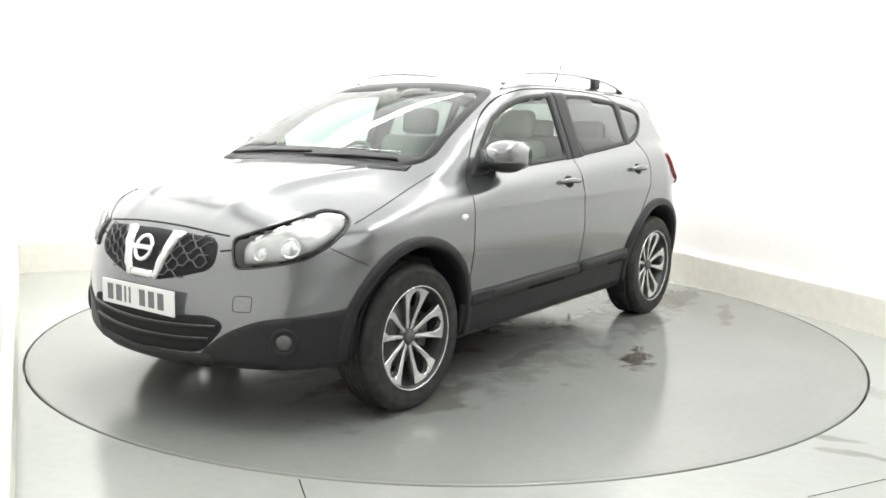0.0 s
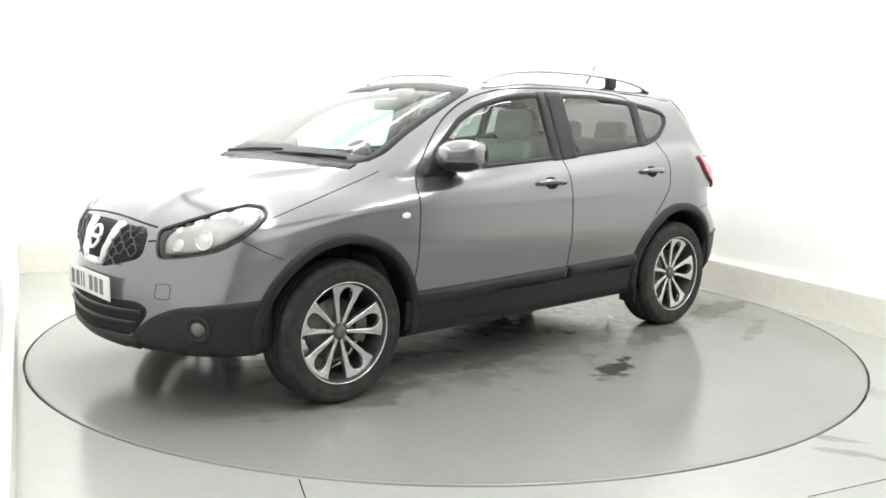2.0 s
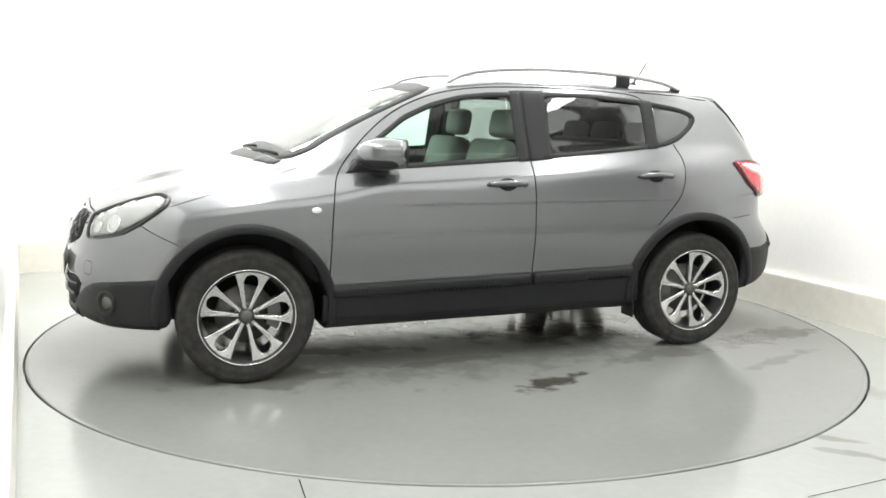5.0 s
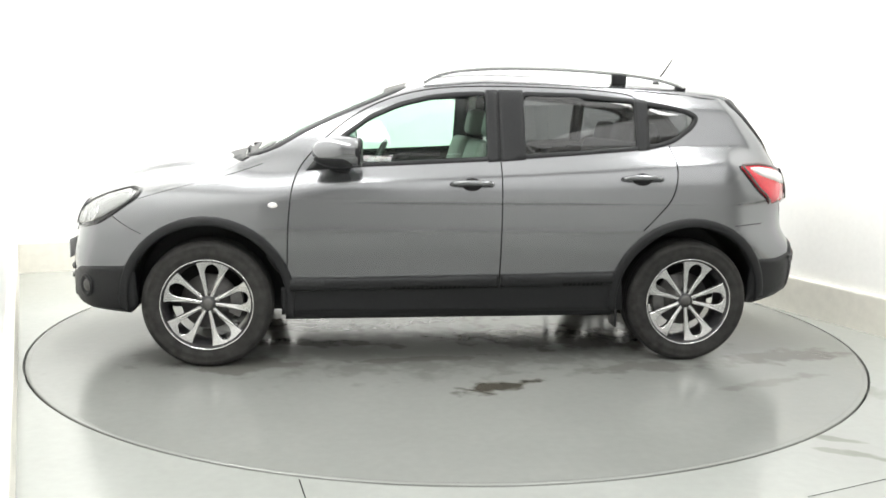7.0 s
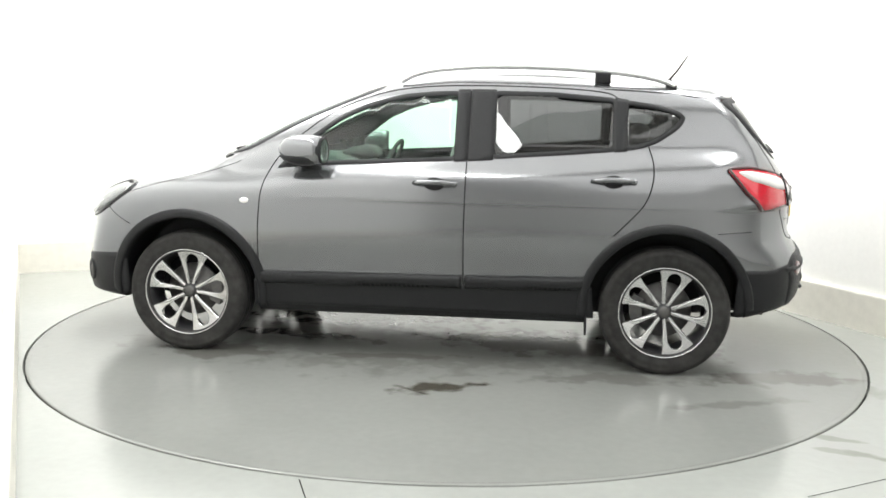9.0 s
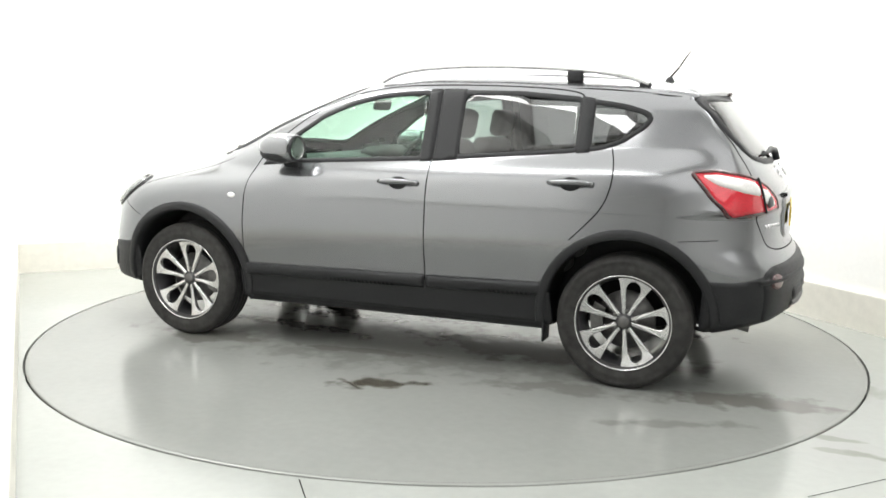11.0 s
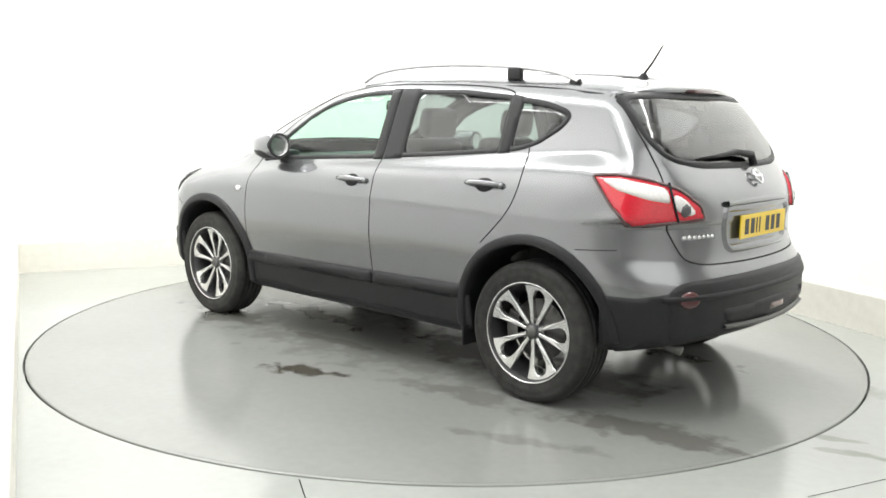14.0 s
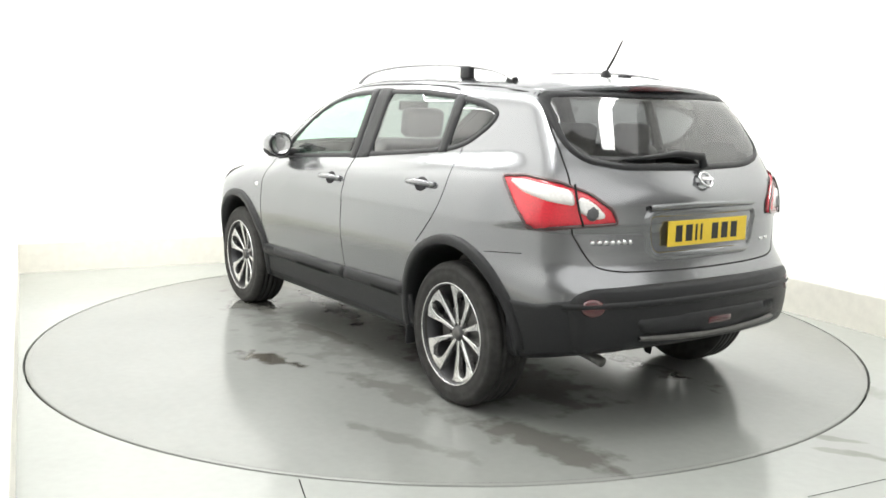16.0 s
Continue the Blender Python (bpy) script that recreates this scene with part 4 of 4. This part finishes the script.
both(band, "cowl", [(0.0, 1.115), (0.3, 1.112), (0.66, 1.095)], 0, [(-0.012, 0.001), (-0.009, 0.006), (0.009, 0.006), (0.012, 0.001)], M_CLAD, car, "black scuttle panel", rnd=1)


# roof rails, aerial
def rail(side):
    bm = bmesh.new()
    pts = [(0.16, 0.548, 1.53), (0.08, 0.548, 1.572), (-0.05, 0.548, 1.60), (-0.3, 0.548, 1.617), (-0.63, 0.548, 1.617), (-0.95, 0.548, 1.60), (-1.15, 0.55, 1.578), (-1.27, 0.552, 1.552), (-1.34, 0.554, 1.522)]
    tube(bm, soften([(x, side * y, z) for x, y, z in pts], 2, False), 0.0155, 10)
    ob = part("roof_rail", bm, M_SILVER, car, "satin silver roof rail")
    for x, z0, z1, w in ((-0.955, 1.53, 1.592, 0.085), (-1.32, 1.505, 1.53, 0.06)):
        bm = bmesh.new()
        box(bm, (x, side * 0.55, (z0 + z1) / 2), (w, 0.034, z1 - z0), 0.008)
        part("rail_foot", bm, M_CLAD, ob, "black rail foot")


rail(1), rail(-1)
bm = bmesh.new()
lathe(bm, [(0.0005, 1.582), (0.014, 1.58), (0.024, 1.565), (0.034, 1.535)], "z", 20)
aerial = part("aerial", bm, M_CLAD, car, "black roof aerial", m=pose(-1.37, 0, 0))
bm = bmesh.new()
tube(bm, [(0, 0, 1.575), (-0.045, 0, 1.63), (-0.10, 0, 1.715), (-0.105, 0, 1.722), (-0.19, 0, 1.85)], [0.007, 0.006, 0.005, 0.0016, 0.0012], 8)
part("whip", bm, M_CLAD, aerial)


# door mirrors
def mirror(side):
    bm = bmesh.new()
    bmesh.ops.create_uvsphere(bm, u_segments=28, v_segments=18, radius=1.0)
    for v in bm.verts:
        x, y, z = v.co
        sq = lambda t, e: math.copysign(abs(t) ** e, t)
        back = -0.095 if x < -0.45 else x * 0.15
        v.co = Vector((back, sq(y, 0.75) * 0.08, sq(z, 0.8) * 0.08 * (1.0 - 0.12 * y)))
    m = pose(0.615, side * 0.893, 1.15, 0, 0, -side * 8)
    ob = part("door_mirror", bm, M_PAINT, car, "grey door mirror with black base", m=m)
    bm = bmesh.new()
    bmesh.ops.create_uvsphere(bm, u_segments=24, v_segments=12, radius=1.0)
    for v in bm.verts:
        x, y, z = v.co
        v.co = Vector((x * 0.146 if x > 0 else x * 0.097, math.copysign(abs(y) ** 0.75, y) * 0.076, -0.030 + min(z, 0.1) * 0.056))
    part("lower_shell", bm, M_CLAD, ob, "black lower shell")
    bm = bmesh.new()
    box(bm, (0.02, -side * 0.12, -0.055), (0.12, 0.12, 0.05), 0.015)
    part("mirror_arm", bm, M_CLAD, ob, "black mirror arm")
    bm = bmesh.new()
    lathe(bm, [(0.0005, 0.0), (0.5, 0.0), (0.9, 0.001), (1.0, 0.004)], "x", 28)
    for v in bm.verts:
        v.co = Vector((-0.102 - v.co.x, v.co.y * 0.058, v.co.z * 0.06))
    bmesh.ops.recalc_face_normals(bm, faces=bm.faces)
    part("mirror_glass", bm, M_CHROME, ob, "mirror glass")
    bm = bmesh.new()
    lathe(bm, [(0.92, 0.0), (0.95, -0.012), (1.08, -0.012), (1.12, 0.012)], "x", 28)
    for v in bm.verts:
        v.co = Vector((-0.096 + v.co.x, v.co.y * 0.063, v.co.z * 0.065))
    bmesh.ops.recalc_face_normals(bm, faces=bm.faces)
    part("mirror_rim", bm, M_CLAD, ob, "black mirror rim")


mirror(1), mirror(-1)


# door handles
def handle(side, x, z):
    s = -x * side
    # no hollow here: a flat dark ellipse paints the shade behind the handle
    cup = patch("handle_cup_shade", [(-x + 0.055 * math.cos(k * math.pi / 8), z + 0.034 * math.sin(k * math.pi / 8)) for k in range(16)], 90, 0.0016, M_GAP, car, "flat dark patch for the shaded handle recess", rnd=0, h=0.02, mirror=side < 0)
    bm = bmesh.new()
    pts = []
    for k in range(9):
        t = k / 8
        p, n = lay([(-(x + 0.115 - 0.23 * t)) * side], [z + 0.002], 90 * side)
        pts.append(Vector(p[0] + n[0] * (0.008 + 0.03 * math.sin(math.pi * min(max((t - 0.02) / 0.96, 0), 1)) ** 0.5)))
    tube(bm, pts, [0.009, 0.013, 0.0145, 0.015, 0.015, 0.015, 0.0145, 0.013, 0.009], 10)
    part("door_handle", bm, M_PAINT, car, "grey pull handle")
    bm = bmesh.new()
    p, n = lay([(-(x - 0.105)) * side], [z + 0.002], 90 * side)
    bmesh.ops.create_uvsphere(bm, u_segments=14, v_segments=8, radius=0.017)
    part("lock_cap", bm, M_PAINT, car, m=Matrix.Translation(Vector(p[0] + n[0] * 0.008)))


for sd in (1, -1):
    handle(sd, -0.08, 0.983)
    handle(sd, -1.02, 1.018)
both(patch, "side_badge", sx([(0.968 + 0.026 * math.cos(k * math.pi / 6), 0.868 + 0.015 * math.sin(k * math.pi / 6)) for k in range(12)]), 90, 0.005, M_WHITEL, car, "small oval side repeater", rnd=0, h=0.012)
# ---------------------------------------------------------------- wheels
def spoke_mesh(flip):
    out = [(0.036, 0.021), (0.085, 0.037), (0.13, 0.054), (0.18, 0.072), (0.206, 0.086), (0.2225, 0.098), (0.231, 0.045), (0.232, 0.0), (0.214, 0.0), (0.2105, 0.013), (0.202, 0.026), (0.188, 0.033), (0.165, 0.036), (0.12, 0.0245), (0.085, 0.0155), (0.055, 0.008), (0.036, 0.003)]
    bm = bmesh.new()

    def to(r, t, c):
        y = 0.062 + 0.030 * (r / 0.23) ** 2
        return (r, y + c, -t if flip else t)

    prism(bm, out, -0.028, 0.0, to)
    bmesh.ops.recalc_face_normals(bm, faces=bm.faces)
    es = [e for e in bm.edges if len(e.link_faces) == 2 and all(v.co.y > 0.055 for v in e.verts) and e.calc_face_angle(0) > 0.9]
    bmesh.ops.bevel(bm, geom=es, offset=0.0025, segments=1, affect="EDGES")
    return mesh_of("spoke", bm, M_ALLOY, False)


SPOKES = [spoke_mesh(False), spoke_mesh(True)]


def tyre_bm():
    bm = bmesh.new()
    prof = [(0.226, 0.088), (0.232, 0.100), (0.245, 0.106), (0.262, 0.1085), (0.266, 0.1105), (0.285, 0.112), (0.305, 0.1085), (0.309, 0.1105), (0.322, 0.103), (0.334, 0.092), (0.340, 0.078)]
    for g in (0.05, 0.02, -0.02, -0.05):
        prof += [(0.342, g + 0.008), (0.335, g + 0.005), (0.335, g - 0.005), (0.342, g - 0.008)]
    prof += [(0.340, -0.078), (0.322, -0.103), (0.285, -0.112), (0.245, -0.104), (0.226, -0.09)]
    lathe(bm, prof, "y", 72)
    bmesh.ops.recalc_face_normals(bm, faces=bm.faces)
    return bm


def barrel_bm():
    bm = bmesh.new()
    lathe(bm, [(0.2435, 0.1015), (0.2425, 0.107), (0.236, 0.1075), (0.231, 0.098), (0.226, 0.08), (0.214, 0.05), (0.208, -0.05), (0.226, -0.095), (0.24, -0.1)], "y", 64)
    bmesh.ops.recalc_face_normals(bm, faces=bm.faces)
    return bm


def wheel(sx_, side, phase):
    m = pose(sx_ * AXLE, side * (TRACK - 0.008), TYRE_R - 0.004, 0, 0, 0 if side > 0 else 180)
    rim = part("wheel", barrel_bm(), M_ALLOYD, car, "ten-spoke alloy wheel with black tyre", m=m)
    part("tyre", tyre_bm(), M_RUBBER, rim, "black rubber tyre")
    bm = bmesh.new()
    lathe(bm, [(0.2435, 0.1017), (0.2437, 0.1085), (0.241, 0.111), (0.237, 0.1085), (0.235, 0.094)], "y", 64)
    bmesh.ops.recalc_face_normals(bm, faces=bm.faces)
    part("rim_lip", bm, M_ALLOY, rim, "bright machined rim edge")
    for k in range(5):
        for f in (0, 1):
            ob = new("spoke", SPOKES[f])
            ob.parent = rim
            ob.matrix_basis = pose(0, 0, 0, 0, -(phase + 72 * k), 0)
        a = radians(phase + 72 * k)
        bm = bmesh.new()
        lathe(bm, [(0.0005, 0.064), (0.009, 0.063), (0.0105, 0.05)], "y", 10)
        part("wheel_nut", bm, M_STEEL, rim, m=Matrix.Translation((0.057 * math.cos(a), 0, 0.057 * math.sin(a))))
    bm = bmesh.new()
    lathe(bm, [(0.0005, 0.075), (0.018, 0.0745), (0.03, 0.071), (0.033, 0.064), (0.036, 0.056), (0.045, 0.035), (0.058, 0.03)], "y", 32)
    bmesh.ops.recalc_face_normals(bm, faces=bm.faces)
    part("hub_cap", bm, M_SKID, rim, "dark grey hub")
    bm = bmesh.new()
    lathe(bm, [(0.0005, 0.0715), (0.026, 0.071), (0.029, 0.066)], "y", 24)
    part("centre_cap", bm, M_STEEL, rim, "grey centre cap", m=pose(0, 0.006, 0))
    bm = bmesh.new()
    lathe(bm, [(0.05, 0.025), (0.07, 0.012), (0.075, 0.004), (0.148, 0.004), (0.15, 0.0), (0.148, -0.02), (0.07, -0.02)], "y", 48)
    bmesh.ops.recalc_face_normals(bm, faces=bm.faces)
    part("brake_disc", bm, M_STEEL, rim, "steel brake disc")
    bm = bmesh.new()
    arcp = [(r * math.cos(radians(t)), r * math.sin(radians(t))) for r, t in [(0.115, q) for q in range(-28, 29, 8)] + [(0.178, q) for q in range(28, -29, -8)]]
    prism(bm, arcp, -0.03, 0.028, lambda p, q, c: (-p * sx_ * side, c, q))
    bmesh.ops.recalc_face_normals(bm, faces=bm.faces)
    part("brake_caliper", bm, M_STEEL, rim, "grey brake caliper", smooth=False)
    return rim


wheel(1, 1, 98)
wheel(-1, 1, 104)
wheel(1, -1, 60)
wheel(-1, -1, 80)

# mud flaps, exhaust, chassis
for x, w in ((-0.905, 0.10), ):
    for sd in (1, -1):
        bm = bmesh.new()
        box(bm, (x, sd * 0.80, 0.245), (0.012, 0.12, 0.10), 0.004)
        part("mud_flap", bm, M_CLAD, car, "black rubber mud flap")
bm = bmesh.new()
tube(bm, [(-1.65, 0.45, 0.31), (-1.82, 0.46, 0.30), (-1.90, 0.46, 0.285)], 0.024, 12)
part("exhaust_pipe", bm, M_STEEL, car, "steel exhaust tail pipe")
for x in (AXLE, -AXLE):
    bm = bmesh.new()
    tube(bm, [(x, -0.72, 0.33), (x, 0, 0.29), (x, 0.72, 0.33)], 0.04, 10)
    part("axle", bm, M_CLAD, car, "dark axle")

# ---------------------------------------------------------------- cabin
lv, lq = surface(body, (-1.95, -0.9, 0.26), (1.08, 0.9, 1.62), 0.045, -0.05)
lc = lv[lq].mean(1)
la = np.abs(lc[:, 1])


def grow(poly, d):
    return shrink(poly, -d)


cut = (inside(grow(WIN_F, 0.06), lc[:, 0], lc[:, 2]) | inside(grow(WIN_R, 0.06), lc[:, 0], lc[:, 2]) | inside(grow(WIN_Q, 0.05), lc[:, 0], lc[:, 2])) & (la > 0.45)
cut |= (lc[:, 0] > 0.2) & (lc[:, 2] > 1.07) & (la < 0.68) & (lc[:, 2] < 1.5)
cut |= (lc[:, 0] < -1.45) & inside(grow(HATCH, 0.04), lc[:, 1], lc[:, 2])
for ax in (AXLE, -AXLE):
    cut |= (np.hypot(lc[:, 0] - ax, lc[:, 2] - 0.35) < 0.5) & (la > 0.45)
for name, k, material, lab in (("headlining", lc[:, 2] > 1.38, M_HEADL, "pale cloth headlining"), ("cabin_trim", lc[:, 2] <= 1.38, M_LINER, "dark cabin trim")):
    k = k & ~cut
    used, inv = np.unique(lq[k], return_inverse=True)
    arrays_part(name, lv[used], inv.reshape(-1, 4)[:, ::-1], material, car, lab)

bm = bmesh.new()
prism(bm, soften([(1.04, 1.04), (0.9, 1.085), (0.68, 1.085), (0.55, 1.04), (0.50, 0.92), (0.60, 0.70), (0.62, 0.45), (1.04, 0.45)], 2), -0.72, 0.72, lambda x, z, y: (x, y, z))
bmesh.ops.recalc_face_normals(bm, faces=bm.faces)
part("dashboard", bm, M_LINER, car, "dark grey dashboard")
bm = bmesh.new()
prism(bm, soften([(0.72, 1.07), (0.62, 1.135), (0.50, 1.12), (0.48, 1.03)], 2), -0.58, -0.22, lambda x, z, y: (x, y, z))
bmesh.ops.recalc_face_normals(bm, faces=bm.faces)
part("instrument_hood", bm, M_LINER, car)

bm = bmesh.new()
rings = []
for i in range(40):
    a = 2 * math.pi * i / 40
    rings.append([bm.verts.new((0.014 * math.cos(b), (0.185 + 0.014 * math.sin(b)) * math.cos(a), (0.185 + 0.014 * math.sin(b)) * math.sin(a))) for b in [2 * math.pi * j / 8 for j in range(8)]])
for i in range(40):
    for j in range(8):
        bm.faces.new((rings[i][j], rings[i][(j + 1) % 8], rings[(i + 1) % 40][(j + 1) % 8], rings[(i + 1) % 40][j]))
box(bm, (0.02, 0, 0), (0.05, 0.15, 0.10), 0.02)
for ang in (0, 180, 250, 290):
    a = radians(ang)
    tube(bm, [(0.015, 0.05 * math.cos(a), 0.05 * math.sin(a)), (0.004, 0.18 * math.cos(a), 0.18 * math.sin(a))], 0.014, 8)
bmesh.ops.recalc_face_normals(bm, faces=bm.faces)
part("steering_wheel", bm, M_LINER, car, "black steering wheel", m=pose(0.40, -0.38, 1.0, 0, -25, 0))


def seat(x, y, w, back_z, name):
    bm = bmesh.new()
    box(bm, (x + 0.22, y, 0.60), (0.50, w, 0.16), 0.05, 3)
    base = part(name, bm, M_SEAT, car, "grey leather seat")
    bm = bmesh.new()
    box(bm, (0, 0, 0.30), (0.13, w, 0.62), 0.05, 3)
    part("backrest", bm, M_SEAT, base, m=pose(x - 0.02, y, 0.62, 0, -17, 0))
    return base


def headrest(base, x, y, z, w=0.26):
    bm = bmesh.new()
    box(bm, (0, 0, 0), (0.10, w, 0.17), 0.04, 3)
    hd = part("headrest", bm, M_SEAT, base, m=pose(x, y, z, 0, -10, 0))
    return hd


for y in (0.37, -0.37):
    b = seat(-0.02, y, 0.50, 1.2, "front_seat")
    headrest(b, -0.27, y, 1.30)
b = seat(-0.95, 0.0, 1.24, 1.15, "rear_seat")
for y in (0.40, 0, -0.40):
    headrest(b, -1.17, y, 1.235, 0.24)
bm = bmesh.new()
box(bm, (0, 0, 0), (0.03, 0.22, 0.065), 0.012)
part("inner_mirror", bm, M_LINER, car, "black rear-view mirror", m=pose(0.42, 0, 1.40, 0, -15, 0))
bm = bmesh.new()
box(bm, (0.0, 0, 0.36), (1.7, 1.40, 0.04), 0.01)
part("cabin_floor", bm, M_LINER, car, "dark carpet")
# ---------------------------------------------------------------- movement
CAR_AT = Vector((-0.056, 0.030, 0.0))
TURN = [(0.0, 53.6), (0.5, 51.5), (1.0, 48.4), (1.5, 45.0)] + [(0.5 * k, 45.0 - 6.931 * (0.5 * k - 1.5)) for k in range(4, 33)]


def motions():
    rows, deck = [], []
    for t, a in TURN:
        spin = pose(0, 0, 0, 0, 0, 180 + a)
        deck.append((t, spin))
        rows.append((t, spin @ Matrix.Translation(-CAR_AT)))
    walk(car, rows)
    walk(turntable, deck)


motions()
